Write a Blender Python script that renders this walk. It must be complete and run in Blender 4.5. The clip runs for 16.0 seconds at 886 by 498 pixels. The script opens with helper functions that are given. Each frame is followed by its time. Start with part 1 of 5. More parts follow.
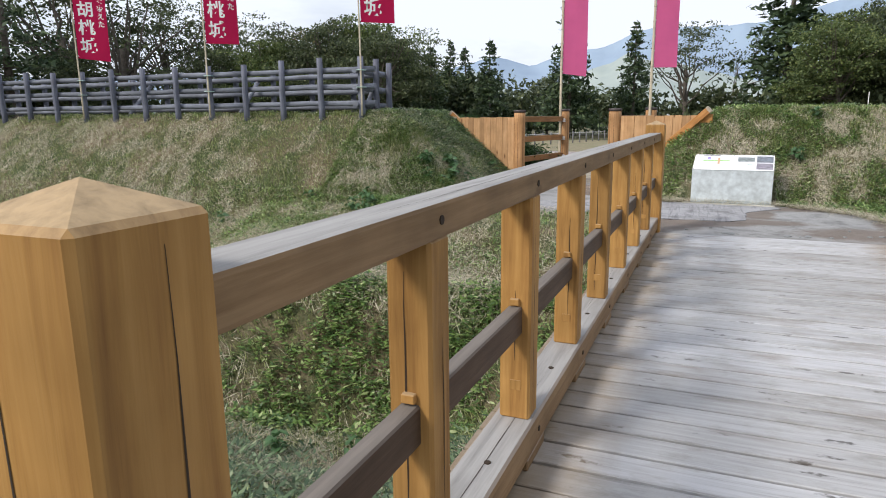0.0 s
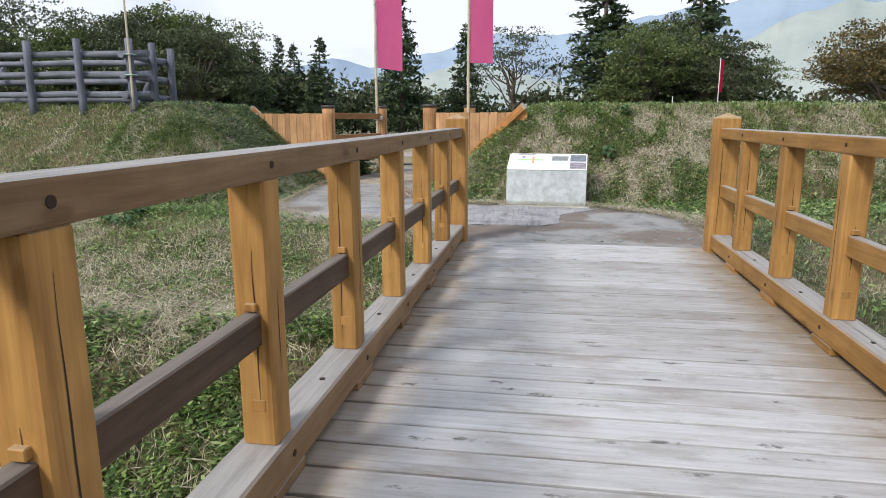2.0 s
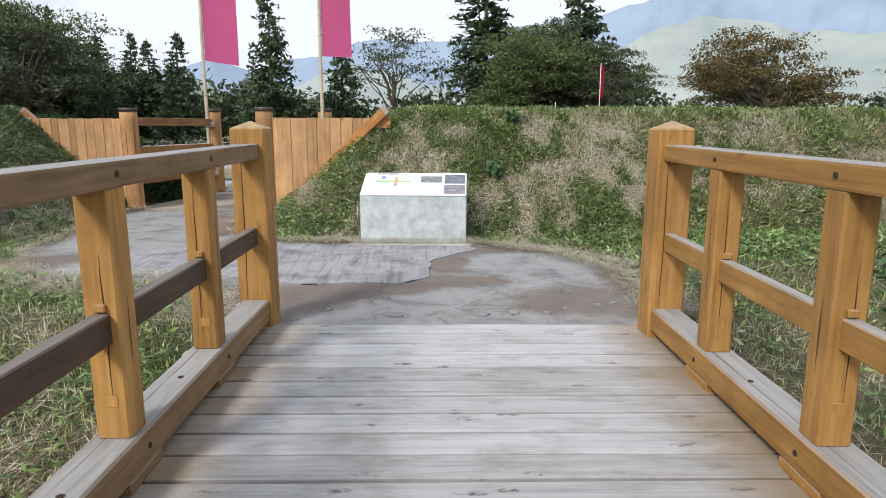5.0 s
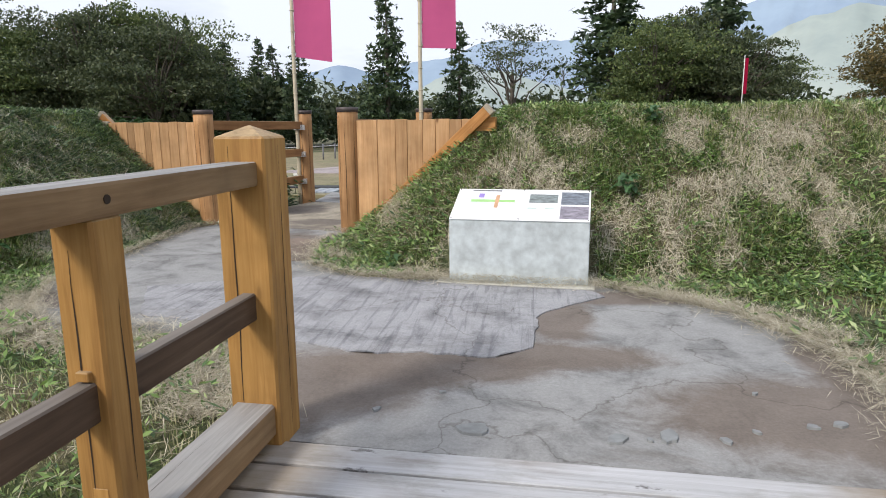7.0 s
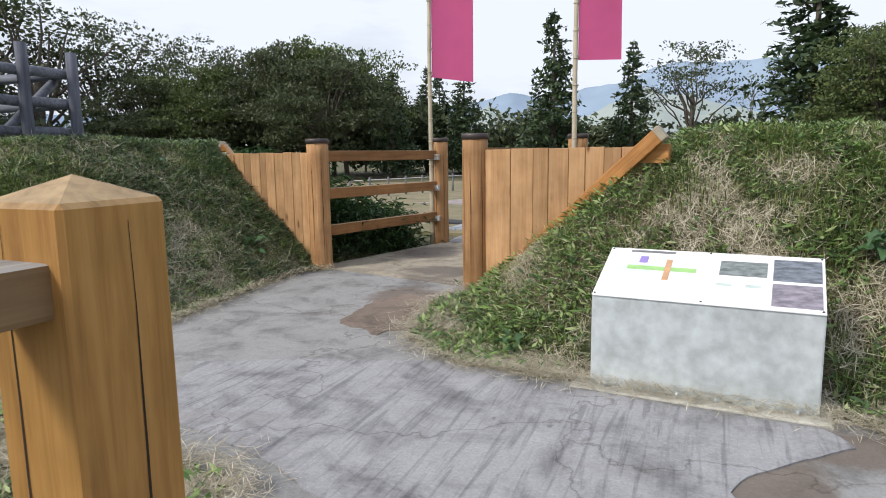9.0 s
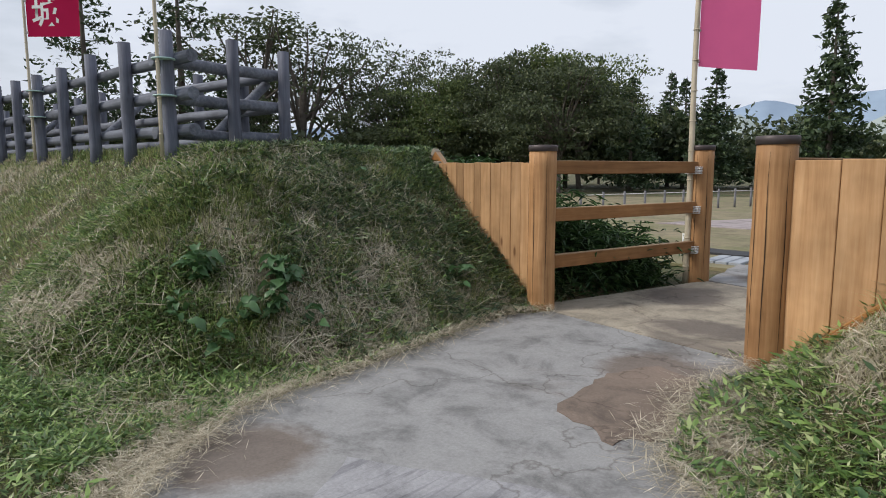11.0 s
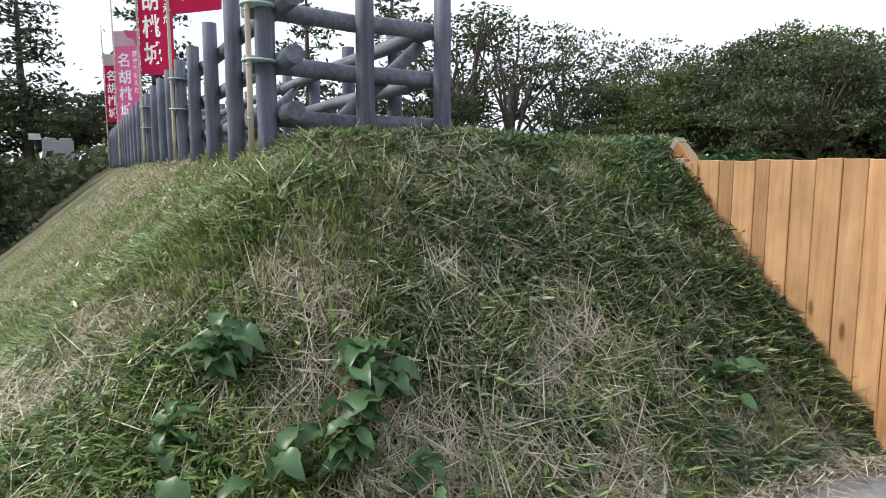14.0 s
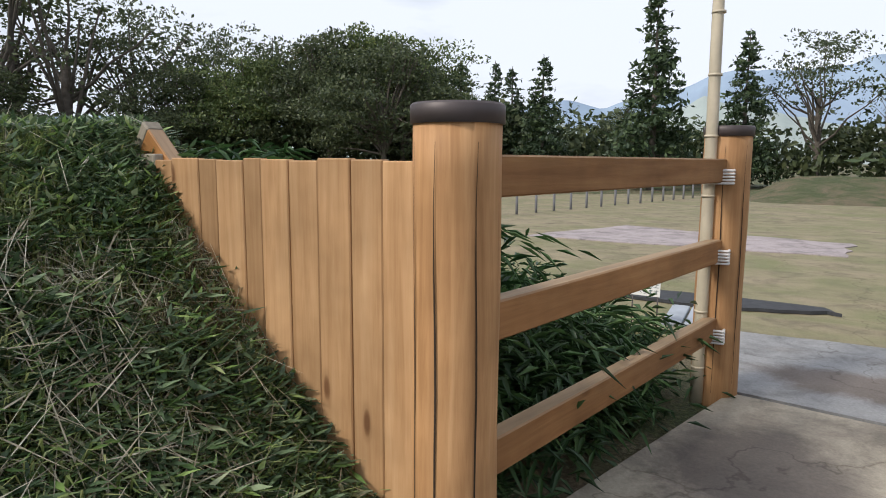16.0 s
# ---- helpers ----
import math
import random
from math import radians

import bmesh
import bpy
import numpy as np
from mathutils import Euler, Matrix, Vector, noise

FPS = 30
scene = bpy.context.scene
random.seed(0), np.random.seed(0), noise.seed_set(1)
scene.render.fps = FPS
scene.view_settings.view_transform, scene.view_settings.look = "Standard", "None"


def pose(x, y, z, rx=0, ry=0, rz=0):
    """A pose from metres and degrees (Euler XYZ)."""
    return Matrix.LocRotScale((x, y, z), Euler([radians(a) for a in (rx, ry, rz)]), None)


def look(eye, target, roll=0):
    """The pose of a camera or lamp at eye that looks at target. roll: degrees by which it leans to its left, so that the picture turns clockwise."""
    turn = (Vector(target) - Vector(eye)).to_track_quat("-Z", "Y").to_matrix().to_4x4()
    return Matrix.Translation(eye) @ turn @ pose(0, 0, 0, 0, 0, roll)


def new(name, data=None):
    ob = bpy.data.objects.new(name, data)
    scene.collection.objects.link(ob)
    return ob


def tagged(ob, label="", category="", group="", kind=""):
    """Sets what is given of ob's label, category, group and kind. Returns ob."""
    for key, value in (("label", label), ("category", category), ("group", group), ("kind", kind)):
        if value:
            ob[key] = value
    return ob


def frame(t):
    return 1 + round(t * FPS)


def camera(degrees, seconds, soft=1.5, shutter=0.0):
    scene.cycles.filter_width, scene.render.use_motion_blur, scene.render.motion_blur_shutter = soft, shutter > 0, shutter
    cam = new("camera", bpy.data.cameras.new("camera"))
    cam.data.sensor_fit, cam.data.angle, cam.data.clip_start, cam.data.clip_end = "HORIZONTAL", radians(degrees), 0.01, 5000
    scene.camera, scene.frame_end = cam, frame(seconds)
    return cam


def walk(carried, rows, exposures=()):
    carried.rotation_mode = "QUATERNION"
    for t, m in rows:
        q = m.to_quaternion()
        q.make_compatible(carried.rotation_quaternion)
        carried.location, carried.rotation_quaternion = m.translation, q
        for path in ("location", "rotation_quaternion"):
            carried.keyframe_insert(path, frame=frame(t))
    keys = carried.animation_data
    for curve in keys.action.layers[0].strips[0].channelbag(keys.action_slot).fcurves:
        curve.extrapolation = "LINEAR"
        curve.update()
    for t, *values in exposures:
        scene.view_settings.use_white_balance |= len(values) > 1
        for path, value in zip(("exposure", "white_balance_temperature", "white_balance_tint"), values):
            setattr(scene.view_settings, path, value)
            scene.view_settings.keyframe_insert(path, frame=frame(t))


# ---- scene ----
cam = camera(68.8, 16.0, 1.0)
PATH = [
    (0, (-0.404, -0.051, 1.402), (-1.092, 1.785, 1.011), -0.5),
    (0.5, (-0.31, 0.275, 1.372), (-0.876, 2.153, 0.977), -0.7),
    (1, (-0.257, 0.642, 1.347), (-0.633, 2.566, 0.947), -0.2),
    (1.5, (-0.139, 1.009, 1.325), (-0.473, 2.941, 0.93), -0.4),
    (2, (-0.08, 1.391, 1.298), (-0.315, 3.339, 0.91), -0.1),
    (2.5, (0.025, 1.781, 1.323), (-0.084, 3.739, 0.928), -0.1),
    (3, (0.157, 2.222, 1.31), (0.196, 4.183, 0.922), -0.0),
    (3.2, (0.202, 2.404, 1.329), (0.342, 4.362, 0.946), -0.1),
    (5.3, (0.289, 4.299, 1.343), (0.367, 6.262, 0.97), 0.1),
    (5.5, (0.347, 4.448, 1.358), (0.384, 6.411, 0.976), -0.0),
    (6, (0.376, 4.908, 1.362), (0.257, 6.868, 0.982), -0.3),
    (6.5, (0.383, 5.375, 1.368), (0.187, 7.329, 0.992), -0.5),
    (7, (0.374, 5.836, 1.358), (0.117, 7.785, 0.988), -0.4),
    (7.5, (0.335, 6.3, 1.378), (-0.04, 8.23, 1.011), -0.4),
    (8, (0.376, 6.736, 1.412), (-0.123, 8.639, 1.051), -0.5),
    (8.2, (0.372, 6.904, 1.409), (-0.17, 8.8, 1.074), -0.6),
    (10.3, (-0.156, 8.586, 1.396), (-1.286, 10.217, 1.147), -0.2),
    (10.5, (-0.281, 8.709, 1.401), (-1.468, 10.3, 1.154), -0.2),
    (11, (-0.559, 9.03, 1.398), (-1.894, 10.497, 1.149), -0.0),
    (11.5, (-0.857, 9.336, 1.387), (-2.312, 10.685, 1.139), -0.1),
    (12, (-1.179, 9.606, 1.362), (-2.759, 10.809, 1.126), -0.3),
    (12.5, (-1.507, 9.847, 1.389), (-3.319, 10.661, 1.152), -0.1),
    (13, (-1.829, 10.13, 1.399), (-3.687, 10.834, 1.168), -0.1),
    (13.5, (-2.134, 10.444, 1.383), (-3.991, 11.15, 1.154), -0.2),
    (14, (-2.439, 10.798, 1.4), (-4.169, 11.769, 1.154), 0.0),
    (14.5, (-2.682, 11.147, 1.4), (-4.209, 12.416, 1.157), 0.1),
    (15, (-2.908, 11.532, 1.432), (-4.188, 13.047, 1.176), 0.1),
    (15.5, (-3.014, 11.934, 1.439), (-4.128, 13.573, 1.175), 0.1),
    (16, (-3.092, 12.366, 1.445), (-3.973, 14.141, 1.176), 0.3),
]
walk(cam, [(t, look(eye, target, roll)) for t, eye, target, roll in PATH], [(0, 0.08), (8, 0.04), (10.4, -0.18), (11.2, -0.26), (12.4, 0.1), (13.2, 0.36), (14, 0.4), (15, 0.24), (16, 0.0)])

# ---- world and sun ----
SUN_TO = Vector((-0.48, -0.62, 0.66)).normalized()
world = bpy.data.worlds.new("sky")
scene.world = world
world.use_nodes = True
wn, wl = world.node_tree.nodes, world.node_tree.links
wn.clear()
w_out = wn.new("ShaderNodeOutputWorld")
w_bg = wn.new("ShaderNodeBackground")
w_sky = wn.new("ShaderNodeTexSky")
w_sky.sky_type = "NISHITA"
w_sky.sun_disc = False
w_sky.sun_elevation = math.asin(SUN_TO.z)
w_sky.sun_rotation = math.atan2(SUN_TO.x, SUN_TO.y)
w_sky.dust_density = 3.0
w_co = wn.new("ShaderNodeTexCoord")
w_map = wn.new("ShaderNodeMapping")
w_map.inputs["Scale"].default_value = (1.0, 1.0, 3.2)
w_noise = wn.new("ShaderNodeTexNoise")
w_noise.inputs["Scale"].default_value = 1.7
w_noise.inputs["Detail"].default_value = 6.0
w_noise.inputs["Roughness"].default_value = 0.55
w_ramp = wn.new("ShaderNodeValToRGB")
w_ramp.color_ramp.elements[0].position = 0.30
w_ramp.color_ramp.elements[0].color = (0.35, 0.35, 0.35, 1)
w_ramp.color_ramp.elements[1].position = 0.56
w_mix = wn.new("ShaderNodeMix")
w_mix.data_type = "RGBA"
w_mix.inputs["B"].default_value = (9.0, 9.6, 10.8, 1)
wl.new(w_co.outputs["Generated"], w_map.inputs["Vector"])
wl.new(w_map.outputs["Vector"], w_noise.inputs["Vector"])
wl.new(w_noise.outputs["Fac"], w_ramp.inputs["Fac"])
wl.new(w_ramp.outputs["Color"], w_mix.inputs["Factor"])
wl.new(w_sky.outputs["Color"], w_mix.inputs["A"])
wl.new(w_mix.outputs["Result"], w_bg.inputs["Color"])
w_bg.inputs["Strength"].default_value = 0.1
wl.new(w_bg.outputs["Background"], w_out.inputs["Surface"])
sun = new("sun", bpy.data.lights.new("sun", "SUN"))
sun.data.energy = 3.0
sun.data.angle = radians(13)
sun.data.color = (1.0, 0.94, 0.86)
sun.matrix_world = look((0, 0, 30), Vector((0, 0, 30)) - SUN_TO)


# ---- materials ----
def material(name):
    m = bpy.data.materials.new(name)
    m.use_nodes = True
    return m, m.node_tree.nodes, m.node_tree.links, m.node_tree.nodes["Principled BSDF"]


def coords(n, l, scale, kind="Object", shift=True):
    """Scaled texture coordinates, moved by a random amount for each object."""
    co = n.new("ShaderNodeTexCoord")
    mp = n.new("ShaderNodeMapping")
    mp.inputs["Scale"].default_value = scale
    if shift:
        info = n.new("ShaderNodeObjectInfo")
        mul = n.new("ShaderNodeVectorMath")
        mul.operation = "MULTIPLY_ADD"
        mul.inputs[1].default_value = (37.0, 53.0, 71.0)
        l.new(info.outputs["Random"], mul.inputs[0])
        l.new(co.outputs[kind], mul.inputs[2])
        l.new(mul.outputs["Vector"], mp.inputs["Vector"])
    else:
        l.new(co.outputs[kind], mp.inputs["Vector"])
    return mp.outputs["Vector"]


def noise_fac(n, l, vec, scale, detail=4.0, rough=0.6, warp=0.0):
    t = n.new("ShaderNodeTexNoise")
    t.inputs["Scale"].default_value = scale
    t.inputs["Detail"].default_value = detail
    t.inputs["Roughness"].default_value = rough
    t.inputs["Distortion"].default_value = warp
    l.new(vec, t.inputs["Vector"])
    return t.outputs["Fac"]


def ramp(n, l, fac, stops):
    r = n.new("ShaderNodeValToRGB")
    e = r.color_ramp.elements
    while len(e) < len(stops):
        e.new(0.5)
    for k, (p, c) in zip(e, stops):
        k.position = p
        k.color = (*c, 1)
    l.new(fac, r.inputs["Fac"])
    return r.outputs["Color"]


def mix(n, l, fac, a, b, mode="MIX"):
    x = n.new("ShaderNodeMix")
    x.data_type = "RGBA"
    x.blend_type = mode
    for key, v in (("Factor", fac), ("A", a), ("B", b)):
        if hasattr(v, "is_linked"):
            l.new(v, x.inputs[key])
        else:
            x.inputs[key].default_value = v if key == "Factor" else (*v, 1)
    return x.outputs["Result"]


def bump(n, l, bsdf, height, strength, distance=0.01):
    b = n.new("ShaderNodeBump")
    b.inputs["Strength"].default_value = strength
    b.inputs["Distance"].default_value = distance
    l.new(height, b.inputs["Height"])
    l.new(b.outputs["Normal"], bsdf.inputs["Normal"])


def facing_up(n, l, low, high):
    """1 on faces that look up, 0 on upright ones."""
    g = n.new("ShaderNodeNewGeometry")
    s = n.new("ShaderNodeSeparateXYZ")
    r = n.new("ShaderNodeMapRange")
    r.inputs["From Min"].default_value = low
    r.inputs["From Max"].default_value = high
    l.new(g.outputs["Normal"], s.inputs["Vector"])
    l.new(s.outputs["Z"], r.inputs["Value"])
    return r.outputs["Result"]


def wood(name, axis, dark, mid, light, grey=None, knots=0.5, rough=0.62, random_shade=0.25):
    """Sawn timber with grain along one axis, knots, and grey weathering on upper faces."""
    m, n, l, b = material(name)
    sc = [16.0, 16.0, 16.0]
    sc["xyz".index(axis)] = 0.9
    v = coords(n, l, sc)
    grain = noise_fac(n, l, v, 1.6, 6, 0.65, 0.4)
    col = ramp(n, l, grain, [(0.28, dark), (0.5, mid), (0.72, light)])
    sk = [9.0, 9.0, 9.0]
    sk["xyz".index(axis)] = 3.2
    vk = coords(n, l, sk)
    vor = n.new("ShaderNodeTexVoronoi")
    vor.inputs["Scale"].default_value = 0.62
    l.new(vk, vor.inputs["Vector"])
    kn = ramp(n, l, vor.outputs["Distance"], [(0.055, (1, 1, 1)), (0.08, (0.75, 0.75, 0.75)), (0.105, (0.25, 0.25, 0.25)), (0.16, (0, 0, 0))])
    kn2 = mix(n, l, 1.0, kn, (knots, knots, knots), "MULTIPLY")
    col = mix(n, l, kn2, col, [dark[0] * 0.36, dark[1] * 0.27, dark[2] * 0.24])
    broad = noise_fac(n, l, coords(n, l, (2.1, 2.1, 2.1)), 1.3, 3, 0.6)
    col = mix(n, l, 1.0, col, ramp(n, l, broad, [(0.3, (0.72, 0.70, 0.66)), (0.7, (1.08, 1.06, 1.02))]), "MULTIPLY")
    info = n.new("ShaderNodeObjectInfo")
    lo = 1.0 - random_shade
    col = mix(n, l, 1.0, col, ramp(n, l, info.outputs["Random"], [(0, (lo, lo, lo)), (1, (1.05, 1.05, 1.05))]), "MULTIPLY")
    if grey:
        up = facing_up(n, l, 0.5, 0.9)
        gcol = ramp(n, l, grain, [(0.3, [c * 0.62 for c in grey]), (0.6, grey)])
        col = mix(n, l, up, col, gcol)
    l.new(col, b.inputs["Base Color"])
    b.inputs["Roughness"].default_value = rough
    b.inputs["Specular IOR Level"].default_value = 0.25
    bump(n, l, b, grain, 0.35, 0.006)
    return m


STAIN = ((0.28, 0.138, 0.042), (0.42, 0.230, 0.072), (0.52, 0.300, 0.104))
GREY = (0.34, 0.33, 0.32)
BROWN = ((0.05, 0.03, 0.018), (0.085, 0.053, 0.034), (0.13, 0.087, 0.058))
wood_post = wood("stained_timber_upright", "z", *STAIN, grey=(0.42, 0.30, 0.17))
# one beam timber in two tones: shade painted darker, then the lit copy
wood_rail_shaded = wood("stained_timber_beam_shaded", "y", (0.20, 0.12, 0.058), (0.275, 0.175, 0.092), (0.35, 0.235, 0.13), grey=GREY)
wood_rail_lit = wood("stained_timber_beam_lit", "y", *STAIN, grey=GREY)
# weathered brown, with the left middle rail's shade darkened into the colour
wood_bar = wood("weathered_shaded_timber_bar", "y", *BROWN, grey=(0.20, 0.175, 0.155))
wood_log = wood("peeled_log", "z", (0.32, 0.165, 0.072), (0.45, 0.25, 0.118), (0.56, 0.335, 0.17), knots=0.8)
wood_board = wood("gate_board", "z", (0.39, 0.22, 0.105), (0.50, 0.30, 0.155), (0.58, 0.37, 0.205), knots=0.85)
wood_gate_rail = wood("gate_rail_timber", "y", (0.25, 0.115, 0.045), (0.34, 0.17, 0.07), (0.42, 0.23, 0.10), grey=(0.36, 0.25, 0.15))
wood_brace = wood("gate_brace_timber", "x", (0.33, 0.145, 0.045), (0.46, 0.22, 0.075), (0.55, 0.29, 0.11), grey=(0.40, 0.31, 0.22))
wood_tip = wood("weathered_end_grain", "z", (0.26, 0.22, 0.17), (0.36, 0.32, 0.26), (0.46, 0.42, 0.36), knots=0.1)
fence_wood = wood("grey_preserved_log", "x", (0.105, 0.118, 0.155), (0.175, 0.195, 0.25), (0.265, 0.29, 0.355), knots=0.3, rough=0.75)
fence_wood_z = wood("grey_preserved_log_upright", "z", (0.09, 0.10, 0.14), (0.145, 0.16, 0.215), (0.215, 0.235, 0.30), knots=0.3, rough=0.75)


def deck_material():
    m, n, l, b = material("silvered_deck_plank")
    v = coords(n, l, (0.8, 22, 22))
    grain = noise_fac(n, l, v, 1.5, 7, 0.68, 0.5)
    col = ramp(n, l, grain, [(0.25, (0.24, 0.235, 0.235)), (0.42, (0.405, 0.41, 0.42)), (0.72, (0.53, 0.535, 0.555))])
    vk = coords(n, l, (2.3, 8, 8))
    vor = n.new("ShaderNodeTexVoronoi")
    vor.inputs["Scale"].default_value = 1.1
    l.new(vk, vor.inputs["Vector"])
    ragged = n.new("ShaderNodeMath")
    ragged.operation = "MULTIPLY_ADD"
    ragged.inputs[1].default_value = 0.55
    l.new(noise_fac(n, l, coords(n, l, (30, 60, 60)), 1.0, 3, 0.6), ragged.inputs[0])
    l.new(vor.outputs["Distance"], ragged.inputs[2])
    kn = ramp(n, l, ragged.outputs["Value"], [(0.32, (0.85, 0.85, 0.85)), (0.37, (0.45, 0.45, 0.45)), (0.44, (0, 0, 0))])
    col = mix(n, l, kn, col, (0.085, 0.08, 0.075))
    damp = noise_fac(n, l, coords(n, l, (2.2, 5, 5)), 1.3, 6, 0.7)
    col = mix(n, l, ramp(n, l, damp, [(0.5, (0, 0, 0)), (0.64, (0.5, 0.5, 0.5))]), col, (0.25, 0.245, 0.22))
    stain = noise_fac(n, l, coords(n, l, (1.2, 3.5, 3.5)), 1.0, 5, 0.62)
    col = mix(n, l, ramp(n, l, stain, [(0.52, (0, 0, 0)), (0.75, (0.55, 0.55, 0.55))]), col, (0.17, 0.125, 0.085))
    info = n.new("ShaderNodeObjectInfo")
    col = mix(n, l, 1.0, col, ramp(n, l, info.outputs["Random"], [(0, (0.80, 0.79, 0.78)), (1, (1.08, 1.08, 1.1))]), "MULTIPLY")
    # tannin run-off from the rails along both edges
    co = n.new("ShaderNodeTexCoord")
    sp = n.new("ShaderNodeSeparateXYZ")
    l.new(co.outputs["Object"], sp.inputs["Vector"])
    ab = n.new("ShaderNodeMath")
    ab.operation = "ABSOLUTE"
    l.new(sp.outputs["X"], ab.inputs[0])
    wob = n.new("ShaderNodeMath")
    wob.operation = "MULTIPLY_ADD"
    wob.inputs[1].default_value = 0.55
    l.new(noise_fac(n, l, coords(n, l, (3, 1.5, 3)), 1.2, 4), wob.inputs[0])
    l.new(ab.outputs["Value"], wob.inputs[2])
    mr = n.new("ShaderNodeMapRange")
    mr.inputs["From Min"].default_value = 1.15
    mr.inputs["From Max"].default_value = 1.55
    mr.inputs["To Max"].default_value = 0.75
    l.new(wob.outputs["Value"], mr.inputs["Value"])
    col = mix(n, l, mr.outputs["Result"], col, (0.22, 0.150, 0.072))
    l.new(col, b.inputs["Base Color"])
    b.inputs["Roughness"].default_value = 0.7
    b.inputs["Specular IOR Level"].default_value = 0.3
    bump(n, l, b, grain, 0.5, 0.006)
    return m


deck_wood = deck_material()


def plain(name, colour, rough=0.6, metal=0.0, vary=0.12, scale=6.0, bumpy=0.1):
    m, n, l, b = material(name)
    f = noise_fac(n, l, coords(n, l, (1, 1, 1)), scale, 5, 0.6)
    col = ramp(n, l, f, [(0.3, [c * (1 - vary) for c in colour]), (0.7, [c * (1 + vary) for c in colour])])
    l.new(col, b.inputs["Base Color"])
    b.inputs["Roughness"].default_value = rough
    b.inputs["Metallic"].default_value = metal
    if bumpy:
        bump(n, l, b, f, bumpy, 0.005)
    return m


def concrete_material(name, base, mud, mud_from, mud_to, streak=0.0, stains=()):
    m, n, l, b = material(name)
    v = coords(n, l, (1, 1, 1), shift=False)
    fine = noise_fac(n, l, v, 60, 4, 0.7)
    mid = noise_fac(n, l, v, 2.6, 9, 0.70, 0.4)
    wide = noise_fac(n, l, coords(n, l, (0.55, 0.9, 1), shift=False), 1.1, 6, 0.66, 0.6)
    col = ramp(n, l, mid, [(0.34, [c * 0.52 for c in base]), (0.52, base), (0.75, [min(1, c * 1.22) for c in base])])
    col = mix(n, l, ramp(n, l, wide, [(mud_from, (0, 0, 0)), (mud_to, (0.9, 0.9, 0.9))]), col, mud)
    for cx, cy, rx, ry in stains:
        o = n.new("ShaderNodeVectorMath")
        o.operation = "SUBTRACT"
        o.inputs[1].default_value = (cx, cy, 0)
        l.new(v, o.inputs[0])
        q = n.new("ShaderNodeVectorMath")
        q.operation = "MULTIPLY"
        q.inputs[1].default_value = (1 / rx, 1 / ry, 0)
        l.new(o.outputs["Vector"], q.inputs[0])
        ln = n.new("ShaderNodeVectorMath")
        ln.operation = "LENGTH"
        l.new(q.outputs["Vector"], ln.inputs[0])
        ad = n.new("ShaderNodeMath")
        ad.operation = "MULTIPLY_ADD"
        ad.inputs[1].default_value = 1.2
        l.new(mid, ad.inputs[0])
        l.new(ln.outputs["Value"], ad.inputs[2])
        hf = n.new("ShaderNodeMath")
        hf.operation = "MULTIPLY"
        hf.inputs[1].default_value = 0.5
        l.new(ad.outputs["Value"], hf.inputs[0])
        col = mix(n, l, ramp(n, l, hf.outputs["Value"], [(0.64, (0.9, 0.9, 0.9)), (0.84, (0, 0, 0))]), col, mix(n, l, mid, [c * 0.55 for c in mud], [c * 1.5 for c in mud]))
    col = mix(n, l, 1.0, col, ramp(n, l, fine, [(0.3, (0.82, 0.82, 0.82)), (0.7, (1.1, 1.1, 1.1))]), "MULTIPLY")
    h = fine
    if streak:
        s = noise_fac(n, l, coords(n, l, (9, 0.7, 1), shift=False), 2.2, 4, 0.6, 0.8)
        col = mix(n, l, 1.0, col, ramp(n, l, s, [(0.36, (0.68, 0.68, 0.70)), (0.5, (1, 1, 1))]), "MULTIPLY")
        h = s
    # hairline cracks
    c = n.new("ShaderNodeTexVoronoi")
    c.feature = "DISTANCE_TO_EDGE"
    c.inputs["Scale"].default_value = 0.55
    wv = n.new("ShaderNodeVectorMath")
    wv.operation = "ADD"
    tn = n.new("ShaderNodeTexNoise")
    tn.inputs["Scale"].default_value = 2.0
    tn.inputs["Detail"].default_value = 5
    l.new(v, tn.inputs["Vector"])
    l.new(tn.outputs["Color"], wv.inputs[0])
    l.new(v, wv.inputs[1])
    l.new(wv.outputs["Vector"], c.inputs["Vector"])
    ck = ramp(n, l, c.outputs["Distance"], [(0.001, (0.62, 0.60, 0.58)), (0.006, (1, 1, 1))])
    col = mix(n, l, 1.0, col, ck, "MULTIPLY")
    l.new(col, b.inputs["Base Color"])
    b.inputs["Roughness"].default_value = 0.85
    bump(n, l, b, h, 0.4 if streak else 0.25, 0.008)
    return m


concrete = concrete_material("worn_concrete", (0.275, 0.275, 0.275), (0.155, 0.125, 0.105), 0.60, 0.80,
                             stains=((-0.75, 9.1, 0.7, 0.62), (0.35, 9.62, 1.0, 0.25), (0.62, 10.35, 0.28, 0.55), (1.85, 8.9, 1.0, 0.55), (2.2, 9.6, 0.3, 0.5), (-0.2, 9.35, 0.8, 0.28), (0.95, 10.95, 0.8, 0.22), (-3.3, 10.6, 0.4, 0.4), (-2.3, 13.0, 0.4, 0.4), (-2.3, 16.75, 0.9, 0.3), (-1.6, 17.3, 0.8, 0.25)))
concrete_brushed = concrete_material("brushed_mortar", (0.31, 0.31, 0.325), (0.20, 0.19, 0.185), 0.55, 0.8, streak=1.0)
concrete_beige = concrete_material("beige_concrete", (0.35, 0.31, 0.245), (0.13, 0.11, 0.095), 0.50, 0.68, stains=((-3.0, 15.3, 0.45, 0.55), (-2.4, 14.25, 0.6, 0.28)))
mud = concrete_material("packed_mud", (0.20, 0.155, 0.125), (0.11, 0.085, 0.07), 0.5, 0.8)
